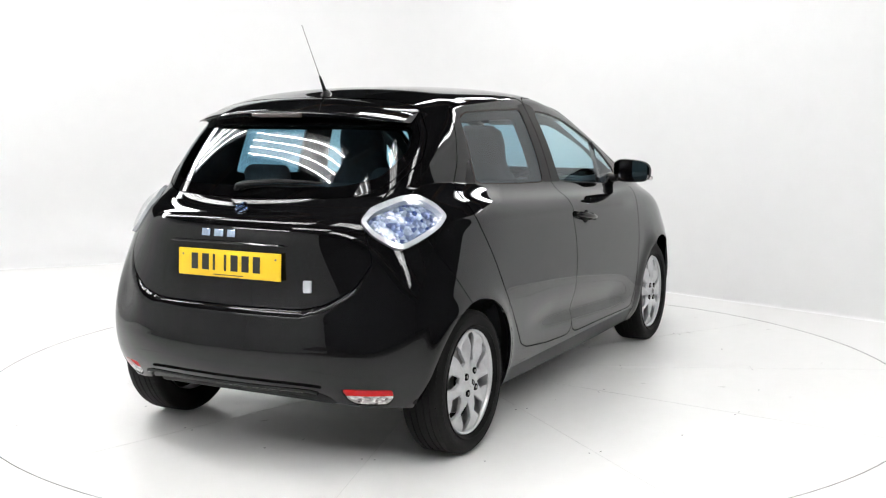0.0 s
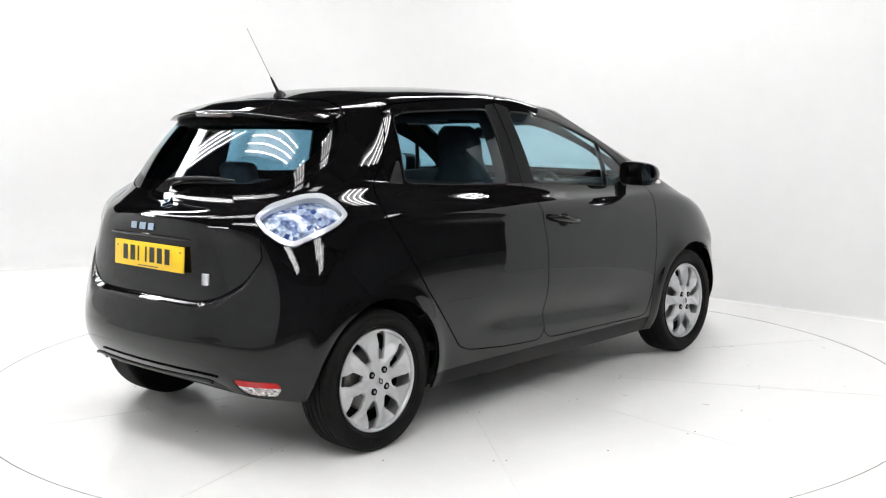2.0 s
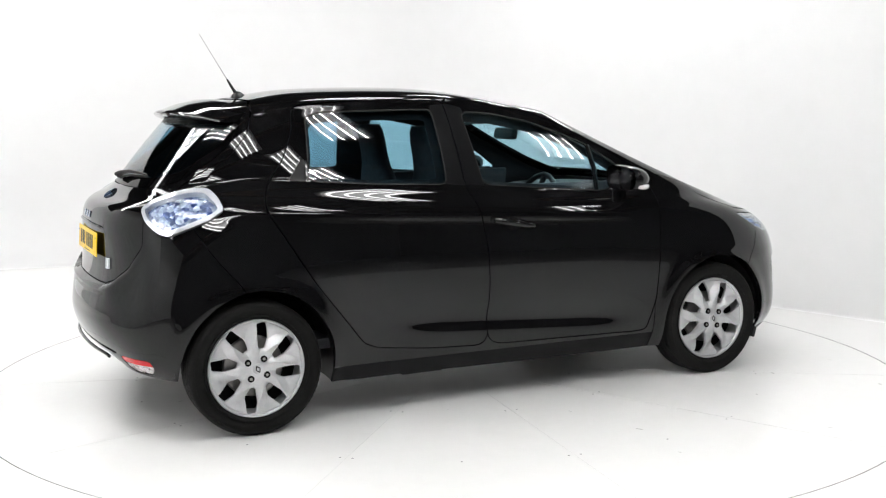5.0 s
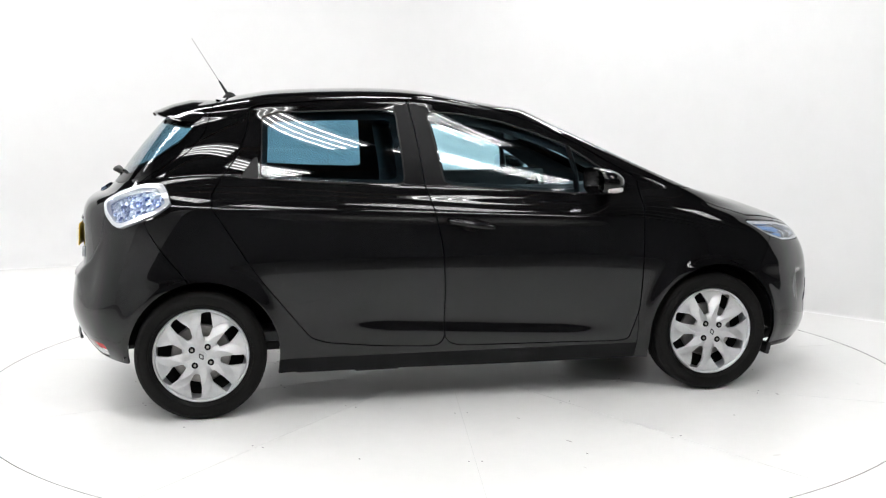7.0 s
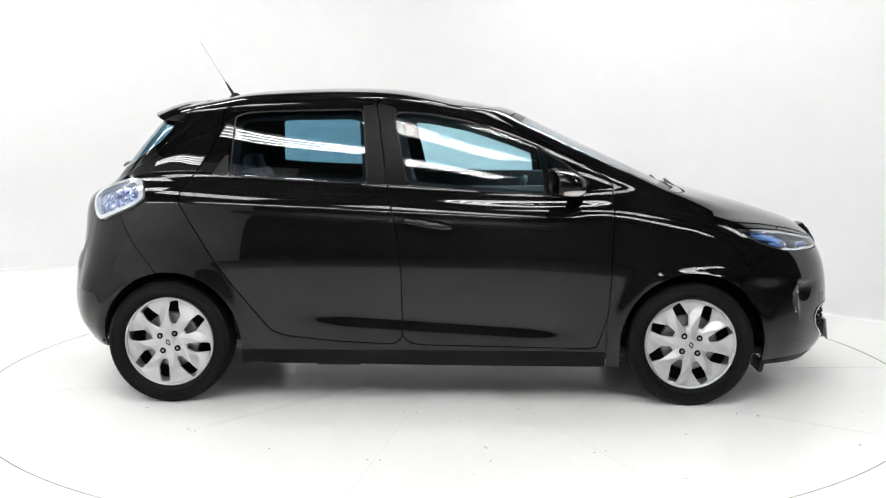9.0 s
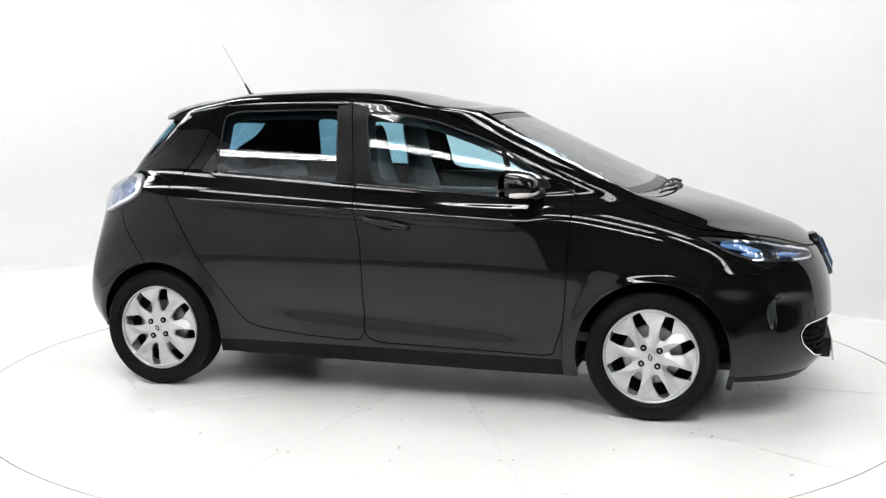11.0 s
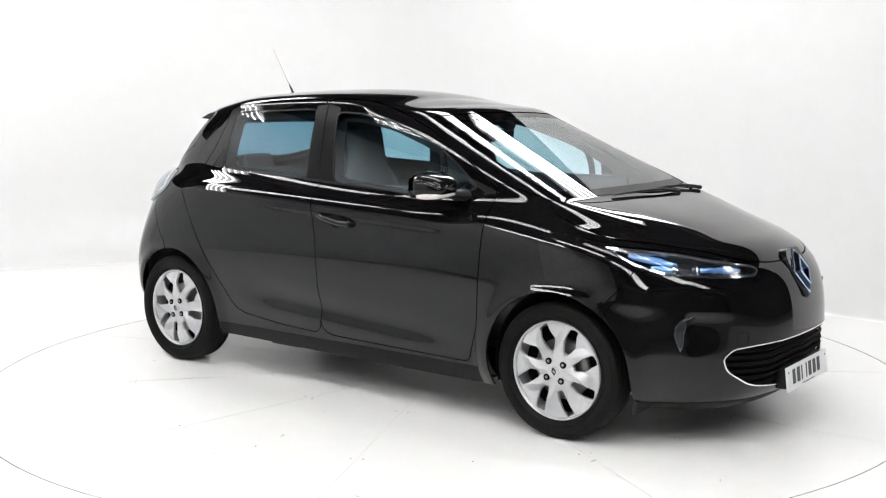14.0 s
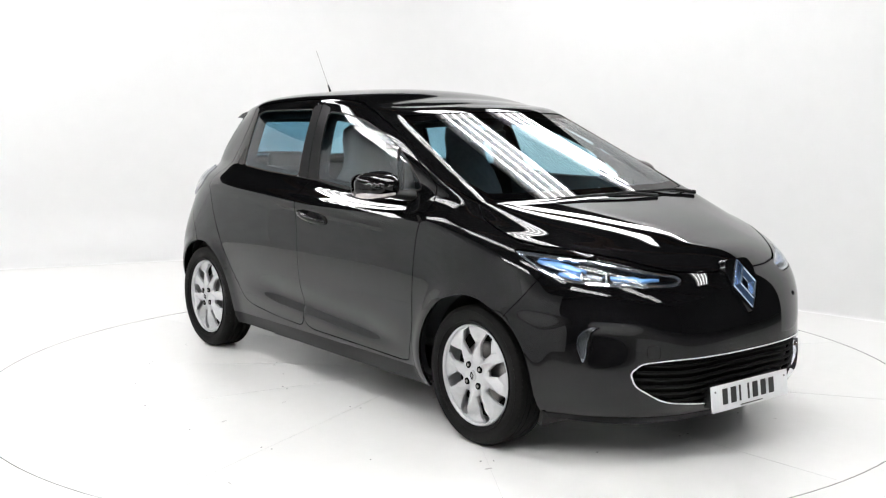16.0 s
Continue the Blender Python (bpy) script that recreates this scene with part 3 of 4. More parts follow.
OUT["bonnet"] = lambda uv, p: np.maximum(np.maximum(np.interp(p[:, 0] - p[:, 1], [.40, .47, .50, .60, .78, 1.017, 1.35, 1.64, 1.8, 2.1], [1.10, 1.05, .992, .950, .900, .8835, .845, .796, .785, .781]) - p[:, 2],
                                                    (uv[:, 1] - 5.93) * .22), (8.5 - uv[:, 0]) * .2)
bonnet, rest = skin.panel(rest, OUT["bonnet"], .003)
OUT["front_bumper"] = nose([(3, 0), (.30, 0), (.56, .50), (.673, .618), (.778, .698), (.905, .80), (1.2, .86), (3, .86)], .05)
front_bumper, rest = skin.panel(rest, OUT["front_bumper"], .002)
front_lip, front_bumper = skin.panel(front_bumper, lambda uv, p: np.where(uv[:, 0] > 9, p[:, 2] - .205 - .02 * np.clip(p[:, 1] - .3, 0, 1), 9), .002)
OUT["grille"] = lambda uv, p: np.where(uv[:, 0] > 10, signed(GRILLE, p[:, 1], p[:, 2]), 9.0)
GRILLE = rounded([(-.3, .462), (.18, .458), (.41, .456), (.53, .446), (.572, .405), (.555, .345), (.45, .275), (.23, .247), (-.3, .240)], 5, .3)
grille, front_bumper = skin.cut(front_bumper, OUT["grille"])
grille_back, grille_ring = skin.cut(grille, lambda uv, p: OUT["grille"](uv, p) + .0052)

# front wings, sills, roof with its pillars
wing, rest = skin.panel(rest, lambda uv, p: np.where(p[:, 0] > .8, np.maximum(np.maximum(.88 - p[:, 0], p[:, 2] - np.interp(p[:, 0], [.88, 1.0, 1.25], [1.125, 1.10, 1.03])), .2 - p[:, 1]), 9.0), .0016)
sill, rest = skin.cut(rest, lambda uv, p: np.where((p[:, 0] > -1.0) & (p[:, 0] < 1.2), p[:, 2] - .27, 9.0))

BOTH, LEFT, RIGHT = (-1, 1), (1,), (-1,)
panel_mesh("body_shell", skin, rest, PAINT, car, BOTH, "gloss black roof, pillars and rear quarters")
panel_mesh("bonnet", skin, bonnet, PAINT, car, BOTH, "closed gloss black bonnet")
gate = panel_mesh("tailgate", skin, tailgate, PAINT, car, BOTH, "closed gloss black tailgate")
panel_mesh("rear_glass", skin, rear_glass, DARK_GLASS, gate, BOTH, "dark tinted rear window", inset=.003, rim=0).visible_shadow = False
panel_mesh("windscreen", skin, windscreen, SCREEN_GLASS, car, BOTH, "blue-tinted windscreen", inset=.003, rim=0).visible_shadow = False
panel_mesh("glass_border", skin, rear_border, BORDER, gate, BOTH, "black printed edge of the rear glass", inset=.003)
panel_mesh("glass_border", skin, screen_border, BORDER, car, BOTH, "black printed edge of the windscreen", inset=.003)
front = panel_mesh("front_bumper", skin, front_bumper, PAINT, car, BOTH)
panel_mesh("lip", skin, front_lip, SATIN, front, BOTH, "satin black lower lip")
panel_mesh("grille_back", skin, grille_back, VOID, front, BOTH, "black air intake", inset=.05, rim=0)
panel_mesh("grille_trim", skin, grille_ring, CHROME, front, BOTH, "chrome edge of the air intake", inset=-.004, rim=.04)
rear = panel_mesh("rear_bumper", skin, rear_bumper, PAINT, car, BOTH)
panel_mesh("valance", skin, valance, SATIN, rear, BOTH, "satin black lower valance", inset=.006)

for side in (RIGHT, LEFT):
    panel_mesh("front_wing", skin, wing, PAINT, car, side)
    panel_mesh("sill", skin, sill, SATIN, car, side, "satin black sill")
    for name, faces, pillar in (("rear_door", rear_door, rear_pillar), ("front_door", front_door, front_pillar)):
        door = panel_mesh(name, skin, faces, PAINT, car, side, "closed gloss black door")
        glass, gasket = side_glass[name.replace("door", "window")]
        tinted = panel_mesh("window", skin, glass, DARK_GLASS if name == "rear_door" else SIDE_GLASS, door, side,
                            "dark privacy glass" if name == "rear_door" else "pale blue-tinted glass", inset=.004, rim=0)
        tinted.visible_shadow = False
        panel_mesh("window_seal", skin, gasket, RUBBER, door, side, "black rubber window seal", inset=.001, rim=.01)
        panel_mesh("pillar_trim", skin, pillar, SATIN, door, side, "satin black pillar trim", inset=.0005)
        if name == "rear_door":
            panel_mesh("handle_panel", skin, trim_tri, PLASTIC, door, side, "black plastic corner with hidden handle", inset=.001)
    tl = panel_mesh("tail_lamp", skin, lamp_border, FROST, car, side, "diamond tail lamp with frosted border and blue crystal core", inset=-.014, rim=.045)
    panel_mesh("lens", skin, lamp_core, CLEAR, tl, side, "clear lens", inset=-.016, rim=0)
    panel_mesh("reflector", skin, lamp_core, BLUE_CRYSTAL, tl, side, "faceted blue reflector", inset=.012, rim=0)
    head_edge, head_inner = skin.cut(head, lambda uv, p: -.013 - OUT["head_lamp"](uv, p))
    hl = panel_mesh("head_lamp", skin, head, CLEAR, car, side, "slim swept-back headlamp with blue accents", inset=0, rim=0)
    panel_mesh("lamp_housing", skin, head_inner, LAMP_BOWL, hl, side, "dark grey lamp housing", inset=.045, rim=-.040)
    panel_mesh("lamp_edge", skin, head_edge, REFLECTOR, hl, side, "bright lamp edge", inset=.006, rim=.01)
    fog_edge, fog_inner = skin.cut(fog, lambda uv, p: -.006 - OUT["fog_lamp"](uv, p))
    fl = panel_mesh("fog_lamp", skin, fog, CLEAR, car, side, "curved daytime lamp in the bumper", inset=0, rim=0)
    panel_mesh("reflector", skin, fog_inner, LAMP_BOWL, fl, side, "silver reflector", inset=.015, rim=-.015)
    panel_mesh("lamp_edge", skin, fog_edge, REFLECTOR, fl, side, "bright lamp edge", inset=.002, rim=.01)
    cl = panel_mesh("corner_lamp", skin, corner_red, RED_LENS, car, side, "red and white lamp low in the rear bumper", inset=.002)
    panel_mesh("reversing_lens", skin, corner_white, FACETS, cl, side, "clear reversing lens", inset=.002)

# inner lining: the same skin a hand's width further in, open where the glass is
lining = Skin((8, 8, 9, 9, 9, 18, 18, 12, 10, 9, 9, 8, 8), (3, 4, 4, 5, 4, 4, 8, 8, 5, 6))
inner = [f for f in lining.all]
_, inner = lining.cut(inner, lambda uv, p: OUT["windscreen"](uv, p) + .02)
_, inner = lining.cut(inner, lambda uv, p: OUT["rear_glass"](uv, p) + .03)
_, inner = lining.cut(inner, lambda uv, p: OUT["rear_window"](uv, p) + .03)
_, inner = lining.cut(inner, lambda uv, p: OUT["front_window"](uv, p) + .028)
for hub in (-1.278, 1.300):
    _, inner = lining.cut(inner, lambda uv, p: np.where(p[:, 1] > .4, np.hypot(p[:, 0] - hub, p[:, 2] - .312) - .40, 9.0))
panel_mesh("lining", lining, inner, LINING, car, BOTH, "dark grey cabin lining", inset=.055, rim=0)
# ---- wheels ----
def wheel_cover():
    """Silver cover: a dished disc with eight slanted slots."""
    rs = [.0, .012, .024, .036, .05, .064, .078] + [.078 + .0036 * i for i in range(1, 39)] + [.219, .222, .226]
    seg = 320
    bm_pts, faces = [], []
    for r in rs:
        for s in range(seg):
            bm_pts.append((r, 2 * math.pi * s / seg))
    faces = [(i * seg + s, i * seg + (s + 1) % seg, (i + 1) * seg + (s + 1) % seg, (i + 1) * seg + s) for i in range(len(rs) - 1) for s in range(seg)]
    slot = rounded([(.197, .027), (.208, -.006), (.138, -.027), (.097, -.0145), (.096, .0045), (.1525, .0225)], 3, .10)

    def field(x, y):
        best = np.full(x.shape, 9.0)
        for q in range(8):
            a = q * math.pi / 4 + .1
            best = np.minimum(best, signed(slot, x * math.cos(a) + y * math.sin(a), -x * math.sin(a) + y * math.cos(a)) - .0052)
        return best
    pts = np.array(bm_pts)
    X, Y = pts[:, 0] * np.cos(pts[:, 1]), pts[:, 0] * np.sin(pts[:, 1])
    d = list(field(X, Y))
    xy = list(zip(X, Y))
    keep, made, edge = [], {}, []
    for f in faces:
        s = [d[i] >= 0 for i in f]
        if all(s):
            keep.append(f)
        elif any(s):
            a, cross = [], []
            for k, i in enumerate(f):
                j = f[(k + 1) % 4]
                if s[k]:
                    a.append(i)
                if s[k] != (d[j] >= 0):
                    key = (min(i, j), max(i, j))
                    if key not in made:
                        t = d[key[0]] / (d[key[0]] - d[key[1]])
                        made[key] = len(xy)
                        xy.append((xy[key[0]][0] * (1 - t) + xy[key[1]][0] * t, xy[key[0]][1] * (1 - t) + xy[key[1]][1] * t))
                    a.append(made[key])
                    cross.append(made[key])
            if len(a) > 2:
                keep.append(tuple(a))
            if len(cross) == 2:
                edge.append(cross)
    dist = field(np.array([p[0] for p in xy]), np.array([p[1] for p in xy]))

    def height(x, y, near):
        r, a = math.hypot(x, y), math.atan2(y, x)
        # bowed face, a hub boss, ridges along the spokes and rolled slot edges
        h = .018 * math.cos(min(r / .226, 1) * 1.5) - .012 * max(0, (r - .205) / .021) ** 2
        h += .006 * (1 / (1 + math.exp((r - .038) / .004)))
        twist = (a - .1 + .55 * max(0, r - .08) / .14) * 8
        ph = (twist / (2 * math.pi)) % 1
        h += .011 * (min(ph / .62, (1 - ph) / .38) - .5) * 2 * max(0, min(1, (r - .05) / .05)) * max(0, min(1, (.205 - r) / .03))
        return h - .0025 * math.exp(-max(near, 0) / .003)
    verts = [(x, y, height(x, y, n)) for (x, y), n in zip(xy, dist)]
    polys = list(keep)
    for i, j in edge:
        b = len(verts)
        verts += [(*verts[j][:2], verts[j][2] - .014), (*verts[i][:2], verts[i][2] - .014)]
        polys.append((i, j, b, b + 1))
    return verts, polys


def build_wheel():
    """A wheel whose axle runs along its own z, outer face up."""
    w = new("wheel")
    w.parent = car
    tagged(w, "black road tyre with a silver eight-slot wheel cover")
    tread = [(.222, .068), (.232, .080), (.250, .091), (.275, .094), (.292, .090), (.302, .081), (.307, .070)]
    for g in (.045, .018, -.018, -.045):
        tread += [(.3085, g + .004), (.3085, g + .0028), (.304, g + .0022), (.304, g - .0022), (.3085, g - .0028), (.3085, g - .004)]
    tread += [(.307, -.070), (.302, -.081), (.292, -.090), (.275, -.094), (.250, -.091), (.222, -.075), (.21, -.07)]
    v, f = lathe(tread, 96)
    tyre = link_mesh("tyre", v, f, TYRE, w, "black rubber tyre")
    tyre.data.set_sharp_from_angle(angle=radians(40))
    bm = bmesh.new()
    for s in range(72):
        for y, lean in ((.062, .5), (-.062, -.5)):
            m = Matrix.Rotation(2 * math.pi * s / 72, 4, "Z") @ Matrix.Translation((.3035, 0, y)) @ Matrix.Rotation(lean, 4, "X")
            box(bm, (.0075, .011, .022), m)
    tagged(part("tread", bm, TYRE, w), "grooved tread of the tyre", kind="stuff")
    for r in (.243, .286):
        v, f = lathe([(r - .002, .0875), (r - .001, .0945), (r + .001, .0945), (r + .002, .0875)], 96)
        link_mesh("sidewall_rib", v, f, TYRE, w)
    v, f = lathe([(.226, .066), (.223, .079), (.219, .081), (.214, .072), (.205, .03), (.203, -.07)], 96)
    link_mesh("rim", v, f, ALLOY, w, "silver rim edge")
    v, f = wheel_cover()
    cover = link_mesh("wheel_cover", [(x, y, z + .064) for x, y, z in v], f, ALLOY, w, "silver wheel cover with eight slots")
    cover.data.set_sharp_from_angle(angle=radians(32))
    for q in range(4):
        a = q * math.pi / 2 + .454
        # a black disc on the cover gives the bolt recess its shade
        bm = bmesh.new()
        m = Matrix.Translation((.053 * math.cos(a), .053 * math.sin(a), .0835))
        drum(bm, .0155, .0150, .006, m, 20)
        part("bolt_hole_shade", bm, VOID, w, "black disc painted as the shade in a bolt recess")
        bm = bmesh.new()
        drum(bm, .008, .007, .006, m @ Matrix.Translation((0, 0, .002)), 6)
        part("bolt", bm, STEEL, w, "steel wheel bolt")
    bm = bmesh.new()
    drum(bm, .026, .024, .006, Matrix.Translation((0, 0, .089)), 32)
    cap = part("centre_cap", bm, ALLOY, w, "silver centre cap")
    bm = bmesh.new()
    for a in range(4):
        p = [Vector((0, .016, .093)), Vector((.010, 0, .093)), Vector((0, -.016, .093)), Vector((-.010, 0, .093))]
        sweep(bm, [p[a], p[(a + 1) % 4]], .0022, 6)
    part("emblem", bm, PLASTIC, w, "small dark diamond")
    v, f = lathe([(.04, .02), (.13, .02), (.14, .015), (.14, 0), (.04, 0)], 48)
    link_mesh("brake_disc", v, f, STEEL, w, "grey steel brake disc")
    # steel wheel as a flat sheet; the shade behind the slots is its colour
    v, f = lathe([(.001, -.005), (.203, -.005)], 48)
    link_mesh("shaded_wheel_back", v, f, VOID, w, "steel wheel behind the cover, a flat sheet coloured as dark as its shade")
    return w


wheel = build_wheel()
AXLE = .307
for k, (x, side, spin) in enumerate(((-1.294, -1, 28.5), (1.294, -1, 12), (-1.294, 1, 15), (1.294, 1, 33))):
    m = pose(x, side * .748, AXLE) @ Matrix.Rotation(side * -math.pi / 2, 4, "X") @ Matrix.Rotation(radians(spin), 4, "Z")
    if k == 0:
        wheel.matrix_basis = m
    else:
        copy_thing(wheel, m)

# arch liners and the underside
for x in (-1.278, 1.300):
    for side in (-1, 1):
        verts, faces = [], []
        for i in range(25):
            a = math.pi * (i / 24 * 1.1 - (.09 if x < 0 else .01))
            for y in (.50, .64, .765):
                r = .392 if y < .7 else .372
                verts.append((x + r * math.cos(a), side * y, .30 + r * math.sin(a)))
        for i in range(24):
            faces += [(i * 3 + q, i * 3 + q + 1, i * 3 + q + 4, i * 3 + q + 3) for q in range(2)]
        link_mesh("arch_liner", verts, faces, PLASTIC, car, "black wheel arch liner")
        # added black sheet in place of the arch's deep shade
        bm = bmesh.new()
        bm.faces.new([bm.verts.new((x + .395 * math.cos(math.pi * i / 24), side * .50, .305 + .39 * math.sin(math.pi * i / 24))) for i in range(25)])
        part("arch_shade_sheet", bm, VOID, car)
bm = bmesh.new()
box(bm, (1.72, 1.50, .05), Matrix.Translation((.01, 0, .205)), .015)
part("underbody", bm, PLASTIC, car, "black underbody")
bm = bmesh.new()
box(bm, (.42, .92, .05), Matrix.Translation((-1.56, 0, .30)), .015)
box(bm, (.80, .90, .05), Matrix.Translation((-1.1, 0, .26)), .015)
part("underbody", bm, PLASTIC, car, "black underbody")
bm = bmesh.new()
box(bm, (1.0, .90, .05), Matrix.Translation((1.35, 0, .20)), .015)
part("underbody", bm, PLASTIC, car, "black underbody")
for x in (-.45, .15, .62):
    bm = bmesh.new()
    box(bm, (.22, .05, .02), Matrix.Translation((x, -.75, .192)), .006)
    part("jacking_rib", bm, PLASTIC, car)
for side in (-1, 1):
    bm = bmesh.new()
    box(bm, (.025, .16, .06), Matrix.Translation((1.655, side * .69, .185)) @ Matrix.Rotation(.25, 4, "Y"), .006)
    part("air_deflector", bm, RUBBER, car, "black rubber flap ahead of the wheel")


# ---- number plates: plain bars in place of the characters ----
BARS = [(-.155, .034, .3), (-.105, .036, 0), (-.066, .012, 0), (-.015, .012, 0), (.026, .036, 0), (.076, .036, 0), (.126, .036, 0)]


def plate(name, m, material, parent, label):
    bm = bmesh.new()
    box(bm, (.52, .111, .006), Matrix(), .0025)
    ob = part(name, bm, material, parent, label)
    ob.matrix_basis = m
    for x in (-.235, .235):
        bm = bmesh.new()
        drum(bm, .005, .004, .003, Matrix.Translation((x, .03, .004)), 12)
        part("plate_screw", bm, SCREW, ob)
    for x, w, lean in BARS:
        bm = bmesh.new()
        box(bm, (w, .066, .0016), Matrix.Translation((x * 1.12, .004, .0037)), .0005, 1)
        part("character_bar", bm, PLATE_INK, ob)
    bm = bmesh.new()
    box(bm, (.15, .004, .0012), Matrix.Translation((0, -.046, .0035)))
    part("maker_line", bm, PLATE_INK, ob)
    return ob


def frame_of(origin, right, up):
    right, up = Vector(right).normalized(), Vector(up).normalized()
    out = right.cross(up).normalized()
    up = out.cross(right)
    m = Matrix((right, up, out)).transposed().to_4x4()
    m.translation = origin
    return m


plate("number_plate", frame_of((-1.880, -.022, .838), (0, -1, 0), (.006, 0, .105)), YELLOW_PLATE, car, "yellow rear number plate")
plate("number_plate", frame_of((2.128, 0, .273), (0, 1, 0), (-.012, 0, .105)), WHITE_PLATE, car, "white front number plate")
bm = bmesh.new()
box(bm, (.07, .46, .10), Matrix.Translation((2.085, 0, .273)), .01)
part("plate_holder", bm, PLASTIC, front, "black plate holder")

def tail_spot(y, z, lift):
    """A place on the tail at y, z, a little off the skin, and the outward way."""
    gu, gv = np.meshgrid(np.linspace(0, 3, 120), np.linspace(1, 7, 240))
    uv = np.stack([gu.ravel(), gv.ravel()], 1)
    p = skin_point(uv[:, 0], uv[:, 1])
    k = np.argmin((p[:, 1] - abs(y)) ** 2 + (p[:, 2] - z) ** 2)
    n = skin_normal(uv[k:k + 1])[0] * np.array([1, math.copysign(1, y), 1])
    return Vector((p[k, 0], y, z)) + Vector(n) * lift, Vector(n)


def tail_frame(y, z, lift):
    p, n = tail_spot(y, z, lift)
    right = Vector((0, 0, 1)).cross(n)
    return frame_of(p, right, n.cross(right))


# badges as plain shapes
for y, w in ((.100, .044), (.033, .047), (-.030, .040)):
    bm = bmesh.new()
    box(bm, (w, .030, .004), Matrix(), .0015)
    part("nameplate_bar", bm, BADGE_BLUE, gate, "small pale blue chrome bar").matrix_basis = tail_frame(y, .962, .002)
bm = bmesh.new()
box(bm, (.036, .05, .004), Matrix(), .006, 3)
zb = part("tailgate_badge", bm, FROST, gate, "small silver-blue square badge")
zb.matrix_basis = tail_frame(-.385, .766, .005)


# strip with the tailgate's catch over the plate, and rolled edge of the valance
bm = bmesh.new()
sweep(bm, [tail_spot(.30 * (i / 10 - 1) + 1e-4, .925 - .004 * abs(i / 10 - 1), .001)[0] for i in range(21)], [.001] + [.007] * 19 + [.001], 8)
part("catch_strip", bm, PAINT, gate, "gloss black lip over the number plate")
bm = bmesh.new()
edge = [(0, .352), (.15, .352), (.28, .352), (.36, .352), (.41, .350), (.44, .344)]
edge = [(-y, z) for y, z in edge[:0:-1]] + edge
sweep(bm, [tail_spot(y + 1e-4, z, -.003)[0] for y, z in edge], .008, 8)
part("valance_lip", bm, PAINT, rear, "gloss black rolled edge")


def diamond_badge(parent, m, w, h, depth):
    base = new("diamond_badge")
    base.parent = parent
    base.matrix_basis = m
    tagged(base, "chrome diamond badge with blue centre")
    bm = bmesh.new()
    for i in range(4):
        o = [Vector((0, h, 0)), Vector((w, 0, 0)), Vector((0, -h, 0)), Vector((-w, 0, 0))]
        a, b = o[i], o[(i + 1) % 4]
        c, d = b * .34, a * .34
        mid = Vector((0, 0, depth))
        vs = [bm.verts.new(q) for q in (a, b, b * .66 + mid, a * .66 + mid, c, d)]
        bm.faces.new((vs[0], vs[1], vs[2], vs[3]))
        bm.faces.new((vs[3], vs[2], vs[4], vs[5]))
    bmesh.ops.remove_doubles(bm, verts=bm.verts, dist=1e-5)
    part("frame", bm, BADGE_DARK, base, "dark blue faceted diamond frame", 20)
    for k, z in ((1, 0), (.34, 0), (.66, depth)):
        bm = bmesh.new()
        c = [Vector((0, h * k, z)), Vector((w * k, 0, z)), Vector((0, -h * k, z)), Vector((-w * k, 0, z))]
        for i in range(4):
            sweep(bm, [c[i], c[(i + 1) % 4]], h * .04, 6)
        part("edge", bm, BADGE_BLUE, base, "pale blue chrome edge")
    bm = bmesh.new()
    vs = [bm.verts.new(q) for q in ((0, h * .36, .002), (w * .36, 0, .002), (0, -h * .36, .002), (-w * .36, 0, .002))]
    bm.faces.new(vs)
    part("centre", bm, BADGE_DARK, base, "dark blue enamel centre")


bm = bmesh.new()
rim = rounded([(-.105, .07), (-.075, .118), (.075, .118), (.105, .07), (.085, -.04), (0, -.145), (-.085, -.04)], 4, .25)
outer, inner_ring = [bm.verts.new((x, y, -.03)) for x, y in rim], [bm.verts.new((x * .93, y * .93, .004)) for x, y in rim]
for i in range(len(rim)):
    j = (i + 1) % len(rim)
    bm.faces.new((outer[i], outer[j], inner_ring[j], inner_ring[i]))
bm.faces.new(inner_ring)
part("badge_seat", bm, PAINT, front, "gloss black shield behind the badge").matrix_basis = frame_of((2.075, 0, .728), (0, 1, 0), (-.088, 0, .19))
diamond_badge(car, frame_of((2.082, 0, .728), (0, 1, 0), (-.088, 0, .19)), .074, .104, .018)
diamond_badge(car, tail_frame(.001, 1.055, .002), .032, .042, .010)


# ---- grille slats, following the nose ----
gu, gv = np.meshgrid(np.linspace(10, 13, 90), np.linspace(0, 4, 90))
NOSE_UV = gu.ravel(), gv.ravel()
NOSE_GRID = skin_point(*NOSE_UV)


def nose_x(y, z):
    """How far forward the nose reaches at y, z."""
    p = NOSE_GRID
    return p[np.argmin((p[:, 1] - abs(y)) ** 2 + (p[:, 2] - z) ** 2), 0]


for z0, reach in ((.43, .50), (.40, .53), (.37, .54), (.34, .53), (.31, .50), (.28, .43)):
    bm = bmesh.new()
    ys = [reach * (i / 20 * 2 - 1) for i in range(21)]
    sweep(bm, [(nose_x(y, z0) - .018 - .012 * abs(math.sin(y * 9)), y, z0 + .006 * math.cos(y * 9)) for y in ys], .008, 6)
    part("grille_slat", bm, VOID, front, "wavy black slat")

